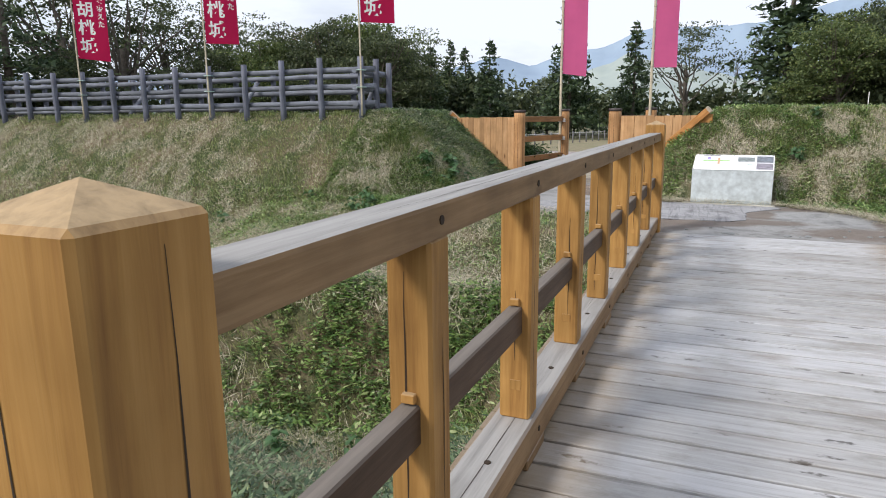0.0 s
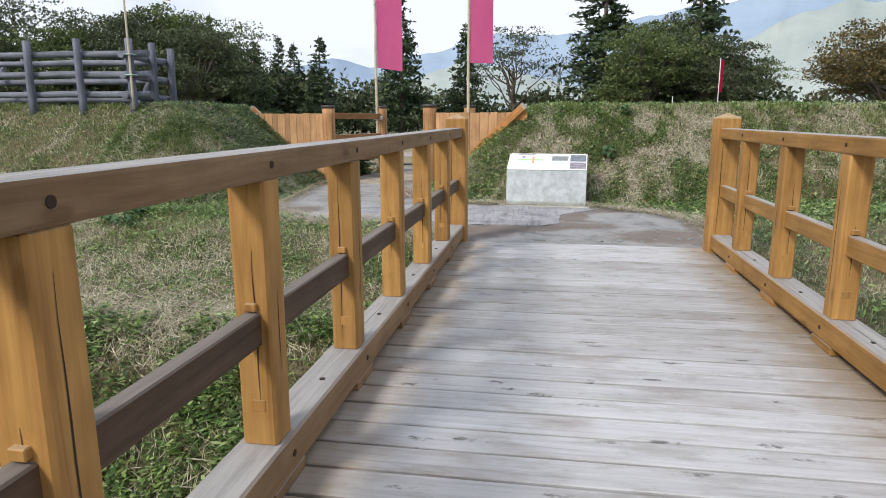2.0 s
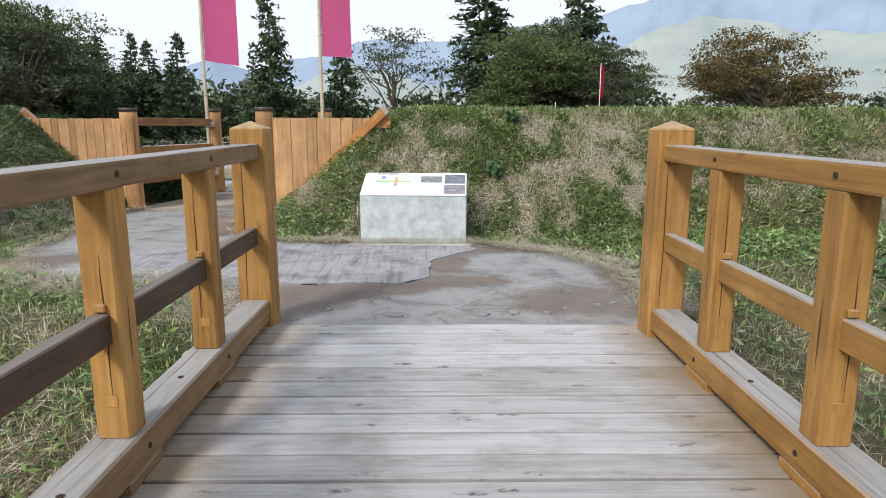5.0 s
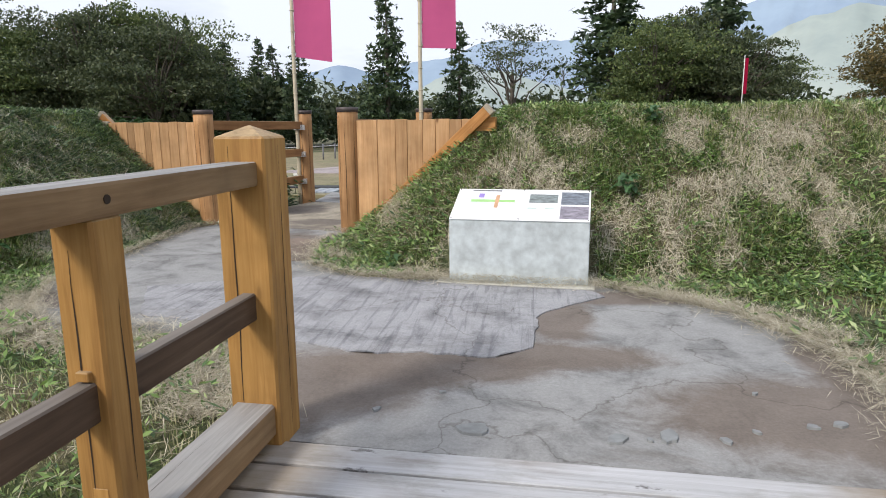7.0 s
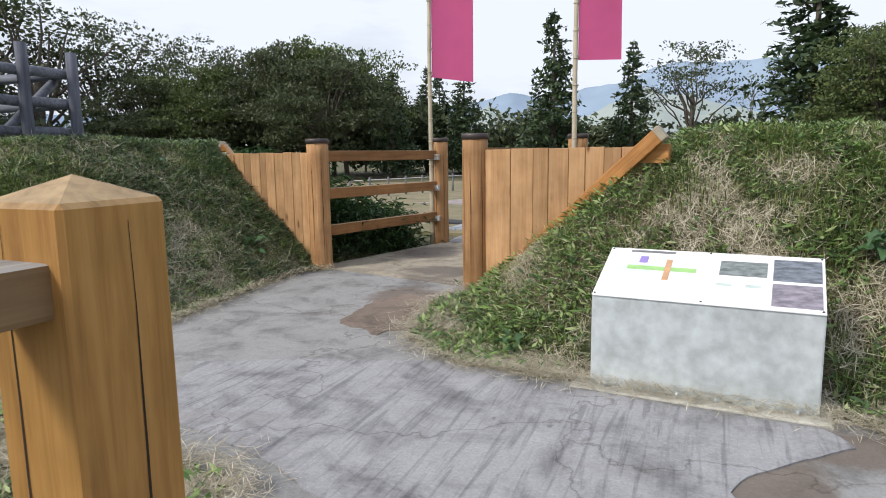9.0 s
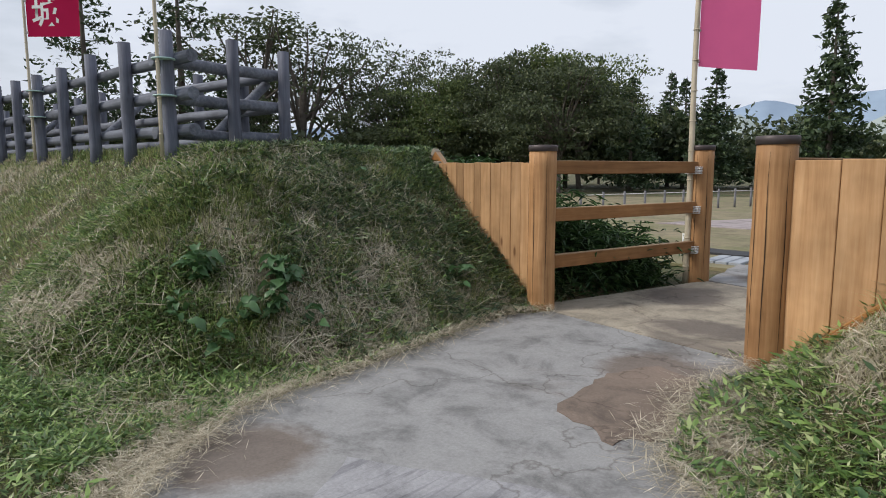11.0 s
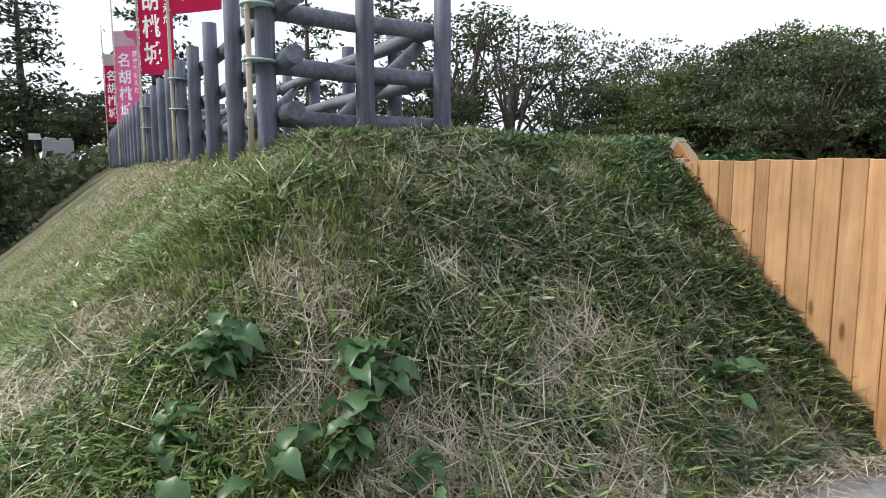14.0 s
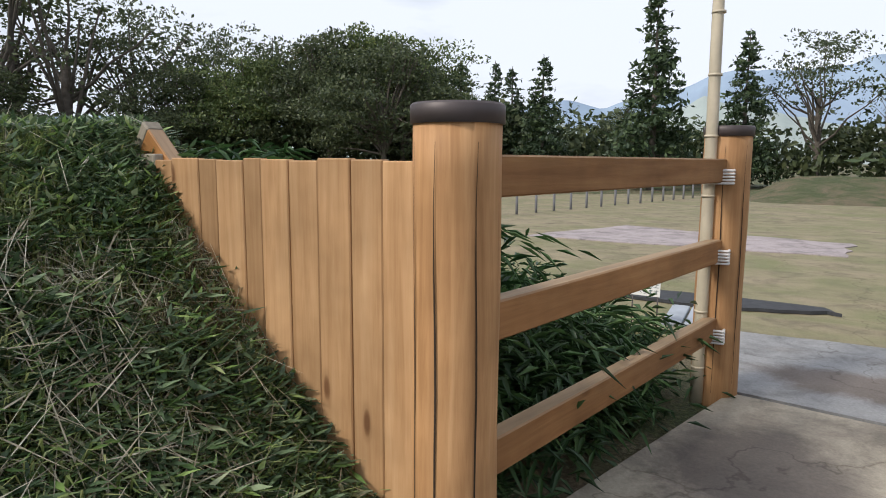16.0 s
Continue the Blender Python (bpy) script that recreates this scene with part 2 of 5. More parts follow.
galvanised = plain("galvanised_steel", (0.55, 0.60, 0.62), 0.42, 0.35, 0.22, 9, 0.03)
steel_dark = plain("dark_cap_metal", (0.075, 0.06, 0.06), 0.5, 0.3, 0.2)
bamboo = plain("bamboo_cane", (0.50, 0.44, 0.33), 0.45, 0, 0.2, 4)
rope_white = plain("white_rope", (0.62, 0.61, 0.60), 0.85, 0, 0.15, 40, 0.3)


def cloth_material(name, colour):
    m, n, l, b = material(name)
    v = coords(n, l, (1, 1, 1))
    f = noise_fac(n, l, v, 3.0, 4, 0.6)
    l.new(ramp(n, l, f, [(0.3, [c * 0.85 for c in colour]), (0.7, colour)]), b.inputs["Base Color"])
    b.inputs["Roughness"].default_value = 0.8
    b.inputs["Specular IOR Level"].default_value = 0.1
    tr = n.new("ShaderNodeBsdfTranslucent")
    tr.inputs["Color"].default_value = (*colour, 1)
    ms = n.new("ShaderNodeMixShader")
    ms.inputs["Fac"].default_value = 0.6
    out = n["Material Output"]
    l.new(b.outputs["BSDF"], ms.inputs[1])
    l.new(tr.outputs["BSDF"], ms.inputs[2])
    l.new(ms.outputs["Shader"], out.inputs["Surface"])
    return m


flag_pink = cloth_material("faded_pink_cloth", (0.86, 0.17, 0.38))
flag_red = cloth_material("crimson_cloth", (0.56, 0.02, 0.09))
flag_white = cloth_material("white_cloth", (0.78, 0.78, 0.80))
paint_white = plain("white_print", (0.82, 0.82, 0.82), 0.7, 0, 0.05, 6, 0)


def ground_material():
    m, n, l, b = material("turf_and_straw")
    v = coords(n, l, (1, 1, 1), shift=False)
    patch = noise_fac(n, l, v, 0.9, 6, 0.65, 0.5)
    fine = noise_fac(n, l, v, 38, 5, 0.7, 0.6)
    g = ramp(n, l, fine, [(0.3, (0.022, 0.032, 0.012)), (0.5, (0.055, 0.075, 0.024)), (0.72, (0.14, 0.16, 0.055))])
    d = ramp(n, l, fine, [(0.3, (0.055, 0.042, 0.024)), (0.5, (0.145, 0.112, 0.066)), (0.72, (0.30, 0.245, 0.155))])
    l.new(mix(n, l, ramp(n, l, patch, [(0.42, (0, 0, 0)), (0.6, (1, 1, 1))]), g, d), b.inputs["Base Color"])
    b.inputs["Roughness"].default_value = 0.95
    bump(n, l, b, fine, 0.8, 0.04)
    return m


turf = ground_material()


def blade_material(name, stops, patch_stops=None, trans=0.3, gloss=0.42):
    m, n, l, b = material(name)
    g = n.new("ShaderNodeNewGeometry")
    col = ramp(n, l, g.outputs["Random Per Island"], stops)
    if patch_stops:
        p = noise_fac(n, l, coords(n, l, (1, 1, 1), shift=False), 0.8, 5, 0.6, 0.4)
        col = mix(n, l, ramp(n, l, p, [(0.46, (0, 0, 0)), (0.64, (0.8, 0.8, 0.8))]), col, ramp(n, l, g.outputs["Random Per Island"], patch_stops))
    l.new(col, b.inputs["Base Color"])
    b.inputs["Roughness"].default_value = gloss
    b.inputs["Specular IOR Level"].default_value = 0.5
    tr = n.new("ShaderNodeBsdfTranslucent")
    l.new(col, tr.inputs["Color"])
    ms = n.new("ShaderNodeMixShader")
    ms.inputs["Fac"].default_value = trans
    l.new(b.outputs["BSDF"], ms.inputs[1])
    l.new(tr.outputs["BSDF"], ms.inputs[2])
    l.new(ms.outputs["Shader"], n["Material Output"].inputs["Surface"])
    return m


grass_green = blade_material("grass_blades", [(0, (0.085, 0.125, 0.040)), (0.5, (0.20, 0.265, 0.082)), (1, (0.48, 0.50, 0.22))])
grass_dry = blade_material("yellowed_grass_blades", [(0, (0.18, 0.165, 0.09)), (0.4, (0.37, 0.34, 0.20)), (0.75, (0.54, 0.50, 0.32)), (1, (0.32, 0.37, 0.14))], trans=0.2)
straw_dry = blade_material("dry_straw", [(0, (0.25, 0.215, 0.155)), (0.6, (0.47, 0.42, 0.31)), (1, (0.72, 0.67, 0.54))], trans=0.15, gloss=0.6)
weed_leaf = blade_material("weed_leaves", [(0, (0.055, 0.10, 0.040)), (0.5, (0.135, 0.235, 0.065)), (0.8, (0.27, 0.40, 0.115)), (1, (0.48, 0.54, 0.27))])
weed_dark = blade_material("dark_weed_leaves", [(0, (0.045, 0.08, 0.042)), (0.6, (0.105, 0.165, 0.082)), (0.9, (0.22, 0.30, 0.16)), (1, (0.40, 0.44, 0.28))])
dock_leaf = blade_material("broad_weed_leaves", [(0, (0.050, 0.115, 0.045)), (0.7, (0.105, 0.20, 0.080)), (1, (0.30, 0.37, 0.15))])
sasa_leaf = blade_material("bamboo_grass_leaves", [(0, (0.022, 0.055, 0.02)), (0.7, (0.055, 0.12, 0.035)), (1, (0.13, 0.22, 0.08))])
crown_dark = blade_material("dark_tree_leaves", [(0, (0.036, 0.054, 0.026)), (0.7, (0.076, 0.100, 0.042)), (1, (0.13, 0.15, 0.066))], gloss=0.6)
crown_green = blade_material("green_tree_leaves", [(0, (0.051, 0.085, 0.025)), (0.7, (0.110, 0.151, 0.048)), (1, (0.203, 0.236, 0.076))], gloss=0.6)
crown_rust = blade_material("autumn_tree_leaves", [(0, (0.060, 0.056, 0.022)), (0.6, (0.125, 0.105, 0.038)), (1, (0.23, 0.160, 0.055))], gloss=0.6)
crown_cedar = blade_material("cedar_needles", [(0, (0.024, 0.048, 0.024)), (0.7, (0.051, 0.085, 0.034)), (1, (0.092, 0.135, 0.051))], trans=0.15, gloss=0.6)
bark = plain("grey_brown_bark", (0.10, 0.085, 0.07), 0.9, 0, 0.35, 5, 0.5)


# ---- building helpers ----
def finish(name, bm, mat):
    me = bpy.data.meshes.new(name)
    bm.to_mesh(me)
    bm.free()
    me.materials.append(mat)
    return me


def part(name, bm, mat, parent, label=""):
    """Links a bmesh (or a mesh) as one object under a thing or a part."""
    ob = new(name, finish(name, bm, mat) if isinstance(bm, bmesh.types.BMesh) else bm)
    ob.parent = parent
    return tagged(ob, label)


def thing(name, m, label, category, group="", kind=""):
    ob = new(name)
    ob.empty_display_size = 0.2
    ob.matrix_world = m
    return tagged(ob, label, category, group, kind)


def block(lo, hi, bevel=0.008, seg=1):
    """A box with softened edges."""
    bm = bmesh.new()
    bmesh.ops.create_cube(bm, size=1)
    a, b = Vector(lo), Vector(hi)
    for v in bm.verts:
        v.co = Vector([a[i] + (v.co[i] + 0.5) * (b[i] - a[i]) for i in range(3)])
    if bevel:
        bmesh.ops.bevel(bm, geom=bm.edges[:], offset=bevel, segments=seg, affect="EDGES", profile=0.6)
    return bm


def joined(*bms):
    out = bmesh.new()
    for b in bms:
        me = bpy.data.meshes.new("tmp")
        b.to_mesh(me)
        b.free()
        out.from_mesh(me)
        bpy.data.meshes.remove(me)
    return out


def rod(p, q, r0, r1=None, seg=12, rings=1, wobble=0.0, cap=True):
    """A round pole from p to q, with slightly uneven rings."""
    p, q = Vector(p), Vector(q)
    r1 = r0 if r1 is None else r1
    d = (q - p).normalized()
    a = d.orthogonal().normalized()
    c = d.cross(a)
    bm = bmesh.new()
    loops = []
    for i in range(rings + 1):
        f = i / rings
        o = p.lerp(q, f) + (a * noise.noise((f * 3, p.x, p.y)) + c * noise.noise((p.z, f * 3, p.x))) * wobble
        r = r0 + (r1 - r0) * f
        loops.append([bm.verts.new(o + (a * math.cos(t) + c * math.sin(t)) * r) for t in [2 * math.pi * k / seg for k in range(seg)]])
    for s, t in zip(loops, loops[1:]):
        for k in range(seg):
            fc = bm.faces.new((s[k], s[(k + 1) % seg], t[(k + 1) % seg], t[k]))
            fc.smooth = True
    if cap:
        bm.faces.new(loops[0][::-1])
        bm.faces.new(loops[-1])
    return bm


def shards(name, verts, tris, mat):
    """One mesh of many small pieces: verts (n, k, 3), tris a template over the k corners."""
    n, k = verts.shape[:2]
    t = (np.array(tris)[None] + (np.arange(n) * k)[:, None, None]).reshape(-1, 3)
    me = bpy.data.meshes.new(name)
    me.vertices.add(n * k)
    me.vertices.foreach_set("co", verts.reshape(-1).astype(np.float32))
    me.loops.add(len(t) * 3)
    me.loops.foreach_set("vertex_index", t.reshape(-1).astype(np.int32))
    me.polygons.add(len(t))
    me.polygons.foreach_set("loop_start", np.arange(0, len(t) * 3, 3, dtype=np.int32))
    me.update(calc_edges=True)
    me.validate()
    me.materials.append(mat)
    return me


# ---- the lie of the land ----
def smooth01(a, b, x):
    t = np.clip((x - a) / (b - a), 0, 1)
    return t * t * (3 - 2 * t)


def path_z(y):
    return np.interp(y, [8.2, 11.2, 12.4, 14.0, 17.0], [-0.02, 0.018, 0.058, 0.105, 0.158])


def bank(x, y, x0, x1, y0, y1, top, slope):
    """A flat-topped bank with sloping sides round the rectangle of its crown."""
    dx = np.maximum(np.maximum(x0 - x, x - x1), 0)
    dy = np.maximum(np.maximum(y0 - y, y - y1), 0)
    d = np.sqrt(dx * dx + dy * dy)
    z = top - slope * d
    return z - 0.10 * np.exp(-(d / 0.35) ** 2)


def land(x, y):
    """Height of the ground sheet without its fine unevenness."""
    x, y = np.asarray(x, float), np.asarray(y, float)
    away = smooth01(1.3, 3.5, np.abs(x - 0.4))
    cut = np.interp(y, [-2, 0.2, 1.5, 3.4, 5.2, 5.8, 6.75, 6.95, 8.4, 10.0, 12], [0, -0.05, -0.5, -1.25, -2.0, -2.0, -0.72, -0.60, -0.30, 0.02, 0.05])
    shal = np.interp(y, [-2, 0.3, 1.6, 4.6, 6.4, 8.45, 10, 12], [0, -0.06, -0.5, -1.0, -0.75, -0.08, 0.0, 0.05])
    deep = np.interp(y, [-2, 0.2, 1.5, 3.4, 5.2, 5.8, 8.5, 9.8, 12], [0, -0.05, -0.5, -1.25, -2.1, -2.2, -1.15, -0.30, 0.05])
    cut = cut + (deep - cut) * smooth01(6.2, 9.5, -x)
    z = shal + (cut - shal) * away
    flat = np.minimum(smooth01(-5.2, -3.9, x), 1 - smooth01(2.2, 3.6, x)) * smooth01(8.1, 9.0, y)
    z = z + (path_z(y) - 0.045 - z) * flat
    z = np.where((y > 12) & (x > -30), np.maximum(z, 0.03), z)
    z = np.where(y > 15.5, np.minimum(path_z(np.minimum(y, 16.5)) - 0.06, 0.12), z)
    left = bank(x + 0.10 * (14 - y), y, -60, -5.80, 11.95, 14.7, 1.62, 0.83)
    right = bank(x, y, 0.12, 60, 13.55, 16.2, 1.62, 0.84)
    far = bank(x, y, -2.0, 60, 40.5, 43, 1.05, 0.5)
    road = bank(x, y, -90, -38.5, -14, 20, 1.55, 0.55)
    z = np.maximum(np.maximum(z, road), np.maximum(np.maximum(left, right), far))
    return z


def rough_land(x, y):
    z = land(x, y)
    f = np.sin(x * 2.3 + np.sin(y * 1.7)) * np.sin(y * 2.9 + np.sin(x * 1.3)) * 0.022 + np.sin(x * 6.1 + y * 2.2) * np.sin(y * 5.3 - x * 1.9) * 0.014
    keep = ((x > -4.0) & (x < 2.2) & (y > 8.2)) | (y > 16)
    return z + np.where(keep & (z < 0.2), 0, f)


def spread_lines(lo, hi, step, reach):
    core = np.arange(lo, hi + step, step)
    grow = step * np.cumsum(1.28 ** np.arange(1, 60))
    grow = grow[grow < reach]
    return np.concatenate([(lo - grow)[::-1], core, core[-1] + grow])


gx = spread_lines(-15.0, 9.0, 0.13, 2600.0)
gy = spread_lines(-2.0, 17.5, 0.13, 2600.0)
GX, GY = np.meshgrid(gx, gy)
GZ = rough_land(GX, GY)
gm = bpy.data.meshes.new("ground")
nx, ny = len(gx), len(gy)
ii = (np.arange(ny - 1)[:, None] * nx + np.arange(nx - 1)[None]).reshape(-1)
gm.from_pydata(np.stack([GX, GY, GZ], -1).reshape(-1, 3).tolist(), [], np.stack([ii, ii + 1, ii + nx + 1, ii + nx], 1).tolist())
gm.polygons.foreach_set("use_smooth", np.ones(len(gm.polygons), bool))
gm.materials.append(turf)
tagged(new("ground", gm), "uneven turf ground with mounds, a ditch and a field", "ground", kind="structure")


def sheet(name, outline, thick, mat, top, wob=0.03, steps=9, seed=1):
    """A thin slab on the ground with a ragged outline. top: height as a function of y."""
    bm = bmesh.new()
    ring = []
    k = len(outline)
    for i in range(k):
        a, b = Vector((*outline[i][:2], 0)), Vector((*outline[(i + 1) % k][:2], 0))
        ragged = len(outline[i]) < 3
        for s in range(steps):
            p = a.lerp(b, s / steps)
            if ragged:
                w = noise.noise((p.x * 2.1 + seed, p.y * 2.1, seed)) * wob * 1.6 + noise.noise((p.x * 9 + seed, p.y * 9, seed)) * wob
                q = (b - a).normalized()
                p += Vector((q.y, -q.x, 0)) * w
            ring.append(p)
    up = [bm.verts.new((p.x, p.y, top(p.y))) for p in ring]
    dn = [bm.verts.new((p.x, p.y, top(p.y) - thick)) for p in ring]
    n = len(ring)
    bm.faces.new(up)
    for i in range(n):
        bm.faces.new((up[i], dn[i], dn[(i + 1) % n], up[(i + 1) % n]))
    bmesh.ops.triangulate(bm, faces=bm.faces[:])
    bmesh.ops.recalc_face_normals(bm, faces=bm.faces[:])
    return finish(name, bm, mat)


PATH_EDGE = [(-0.95, 8.43), (-1.55, 9.70), (-2.9, 9.75), (-3.35, 10.1), (-3.85, 10.9), (-3.88, 12.1), (-3.98, 13.6), (-3.72, 13.95, 1), (-1.75, 13.52),
             (-1.9, 12.75), (-1.72, 11.85), (-1.2, 11.45), (-0.3, 11.38), (1.0, 11.30), (1.85, 10.65), (2.2, 9.85), (2.2, 9.0), (2.0, 8.27, 1)]
pav = tagged(new("pavement", sheet("pavement", PATH_EDGE, 0.09, concrete, path_z)), "worn grey concrete path stained with mud", "path", kind="structure")
GATE_FLOOR = [(-3.98, 14.02, 1), (-1.72, 13.53, 1), (-1.1, 15.82, 1), (-3.20, 16.27, 1)]
tagged(new("pavement_gate", sheet("pavement_gate", GATE_FLOOR, 0.09, concrete_beige, path_z, 0)), "beige concrete floor between the gate logs", "path", kind="structure")
BEYOND = [(-3.18, 16.31, 1), (-0.9, 15.82), (-0.4, 17.6), (-3.3, 17.75)]
tagged(new("pavement_beyond", sheet("pavement_beyond", BEYOND, 0.09, concrete, path_z)), "grey concrete apron beyond the gate", "path", kind="structure")
MORTAR = [(-1.35, 9.85), (-0.70, 9.55), (0.1, 9.53), (0.44, 9.72), (0.42, 10.35), (0.75, 10.75), (1.0, 10.95), (0.9, 11.15), (-0.3, 11.27), (-1.4, 11.45), (-2.9, 10.9), (-2.4, 10.1)]
tagged(new("pavement_patch", sheet("pavement_patch", MORTAR, 0.012, concrete_brushed, lambda y: path_z(y) + 0.010, 0.04, 9, 5)), "brushed grey mortar patch laid over the path", "path", kind="structure")
MUD = [(-2.42, 12.05), (-2.0, 11.85), (-1.80, 12.1), (-1.95, 12.9), (-2.3, 13.1), (-2.55, 12.75)]
tagged(new("pavement_mud", sheet("pavement_mud", MUD, 0.008, mud, lambda y: path_z(y) + 0.006, 0.05, 9, 8)), "brown packed mud patch on the path", "path", kind="structure")

# ---- bridge ----
BRIDGE = pose(0.555, 8.45, 0, 0.27, 0, -2.4)
LENGTH = 8.22
deck = tagged(new("floor_bridge"), "silvered wooden plank bridge deck", "bridge deck", kind="structure")
deck.matrix_world = BRIDGE
plank_meshes = []
for k in range(5):
    bm = block((-1.56, 0.005, -0.06), (1.56, 0.182, 0.0), 0.004)
    bmesh.ops.subdivide_edges(bm, edges=[e for e in bm.edges if abs(e.verts[0].co.x - e.verts[1].co.x) > 2], cuts=7)
    for v in bm.verts:
        v.co.z += noise.noise((v.co.x * 0.9, k * 7.1, v.co.y)) * 0.004
        v.co.y += noise.noise((v.co.x * 1.3, k * 3.3, 4)) * 0.002
    plank_meshes.append(finish("plank", bm, deck_wood))
v0 = -0.11
while v0 > -LENGTH - 0.5:
    v0 -= 0.198
    ob = part("plank", random.choice(plank_meshes), None, deck)
    ob.matrix_basis = pose(0, v0, random.uniform(-0.003, 0.002), 0, 0, random.uniform(-0.08, 0.08))
part("girder", block((-1.15, -LENGTH - 0.4, -0.36), (-0.93, 0.1, -0.06)), wood_bar, deck)
part("girder", block((0.93, -LENGTH - 0.4, -0.36), (1.15, 0.1, -0.06)), wood_bar, deck)
part("girder", block((-0.11, -LENGTH - 0.4, -0.36), (0.11, 0.1, -0.06)), wood_bar, deck)


def end_post_mesh():
    """A square post with a low pyramid top."""
    w, h = 0.11, 1.328
    bm = block((-w, -w, -0.3), (w, w, h), 0.010)
    top = [f for f in bm.faces if f.normal.z > 0.9 and f.calc_area() > 0.02]
    r = bmesh.ops.poke(bm, faces=top)
    for v in r["verts"]:
        v.co.z += 0.045
    return finish("end_post", bm, wood_post)


def crack_bm(side, z0, z1, off, seed):
    """A drying crack: a thin dark sliver standing in a post's face."""
    bm = bmesh.new()
    last = None
    for i in range(9):
        f = i / 8
        z = z0 + (z1 - z0) * f
        c = off + noise.noise((f * 3.0, seed, 1)) * 0.010
        w = 0.0032 * math.sin(math.pi * min(max(f, 0.06), 0.94))
        pair = (bm.verts.new((c - w, side - 0.0012, z)), bm.verts.new((c + w, side - 0.0012, z)))
        if last:
            bm.faces.new((last[0], last[1], pair[1], pair[0]))
        last = pair
    return bm


crack_dark = plain("crack_shadow_wood", (0.03, 0.018, 0.010), 0.95, 0, 0.1, 5, 0)
POST = end_post_mesh()
BALUSTER = finish("baluster", block((-0.065, -0.065, 0.185), (0.065, 0.065, 1.135), 0.010), wood_post)
CRACKS = [finish("crack", crack_bm(-0.065, 0.25 + 0.1 * k, 1.05 - 0.15 * k, (-0.01, 0.012, 0.0)[k], k), crack_dark) for k in range(3)]
POST_CRACKS = [finish("crack", crack_bm(-0.11, 0.05, 1.29, (-0.045, 0.02)[k], k + 9), crack_dark) for k in range(2)]
WEDGE = finish("wedge", block((-0.020, -0.008, 0), (0.020, 0.016, 0.028), 0.003), wood_post)
PEG = finish("tenon", block((-0.024, -0.001, -0.022), (0.024, 0.010, 0.022), 0.001), wood_post)


PLUG = finish("plug", rod((0, 0, -0.003), (0, 0, 0.003), 0.013, 0.013, 12), crack_dark)


def long_crack(seed, ln):
    """A thin dark sliver that runs along a beam's top."""
    bm = bmesh.new()
    last = None
    for i in range(25):
        f = i / 24
        c = noise.noise((f * 5.0, seed, 1)) * 0.012
        w = 0.0024 * math.sin(math.pi * min(max(f, 0.03), 0.97)) * (0.6 + 0.4 * noise.noise((f * 11, seed, 5)))
        pair = (bm.verts.new((c - w, -ln * f, 0)), bm.verts.new((c + w, -ln * f, 0)))
        if last:
            bm.faces.new((last[0], last[1], pair[1], pair[0]))
        last = pair
    return finish("crack", bm, crack_dark)


LONG_CRACK = [long_crack(k, (2.1, 1.4, 1.9)[k]) for k in range(3)]


def railing(side):
    """One side of the bridge: two end posts, seven uprights, hand rail, middle rail and sill."""
    lab = "stained timber bridge railing weathered grey on top"
    r = thing("bridge_railing", BRIDGE, lab, "railing", "bridge railings")
    cp, c, cs = (-1.33, -1.325, -1.33) if side < 0 else (1.355, 1.35, 1.355)
    # left beams carry the painted shade, right beams the lit tone
    beam = wood_rail_shaded if side < 0 else wood_rail_lit
    first, pitch, near_end = (-1.067, 0.988, -0.06) if side < 0 else (-1.14, 1.0, -0.30)
    far_end = -LENGTH + 0.27
    for v in (near_end, far_end):
        p = part("end_post", POST, None, r, "square stained post with a pyramid top")
        p.matrix_basis = pose(cp + (0.015 * side if v < -1 else 0), v, 0)
        for k, a in enumerate((0, 90, -90)):
            q = part("crack", POST_CRACKS[k % 2], None, p, "dark drying crack")
            q.matrix_basis = pose(0, 0, 0, 0, 0, a)
    for k in range(7):
        v = first - pitch * k
        p = part("baluster", BALUSTER, None, r)
        p.matrix_basis = pose(c, v, 0)
        q = part("crack", CRACKS[k % 3], None, p, "dark drying crack")
        q = part("crack", CRACKS[(k + 1) % 3], None, p, "dark drying crack")
        q.matrix_basis = pose(0, 0, 0, 0, 0, -90 * side)
        w = part("wedge", WEDGE, None, p)
        w.matrix_basis = pose(-0.0, -0.075, 0.688)
        g = part("tenon", PEG, None, p)
        g.matrix_basis = pose(-0.005 * side, -0.066, 0.34)
        part("plug", PLUG, None, r, "dark round plug").matrix_basis = pose(c - side * 0.0705, v, 1.18, 0, 90, 0)
        part("plug", PLUG, None, r, "dark round plug").matrix_basis = pose(cs - side * 0.0905, v + 0.03, 0.115, 0, 90, 0)
        part("plug", PLUG, None, r, "dark round plug").matrix_basis = pose(cs - side * 0.02, v - 0.45, 0.191)
        part("sill_block", block((cs - 0.088, v - 0.14, -0.002), (cs + 0.088, v + 0.14, 0.047), 0.004), beam, r)
    for k in range(3):
        for z, cc, off in ((1.2292, c, 0.02 * (k - 1)), (0.1912, cs, -0.03 + 0.02 * k)):
            part("crack", LONG_CRACK[k], None, r, "dark drying crack").matrix_basis = pose(cc + off, -0.5 - 2.5 * k, z)
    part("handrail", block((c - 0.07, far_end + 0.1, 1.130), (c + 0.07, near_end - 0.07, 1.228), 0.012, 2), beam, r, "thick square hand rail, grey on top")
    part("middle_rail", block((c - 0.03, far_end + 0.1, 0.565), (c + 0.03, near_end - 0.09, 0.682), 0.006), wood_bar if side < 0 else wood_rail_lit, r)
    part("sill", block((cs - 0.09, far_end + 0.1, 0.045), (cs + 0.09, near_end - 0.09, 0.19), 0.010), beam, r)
    return r


railing(-1)
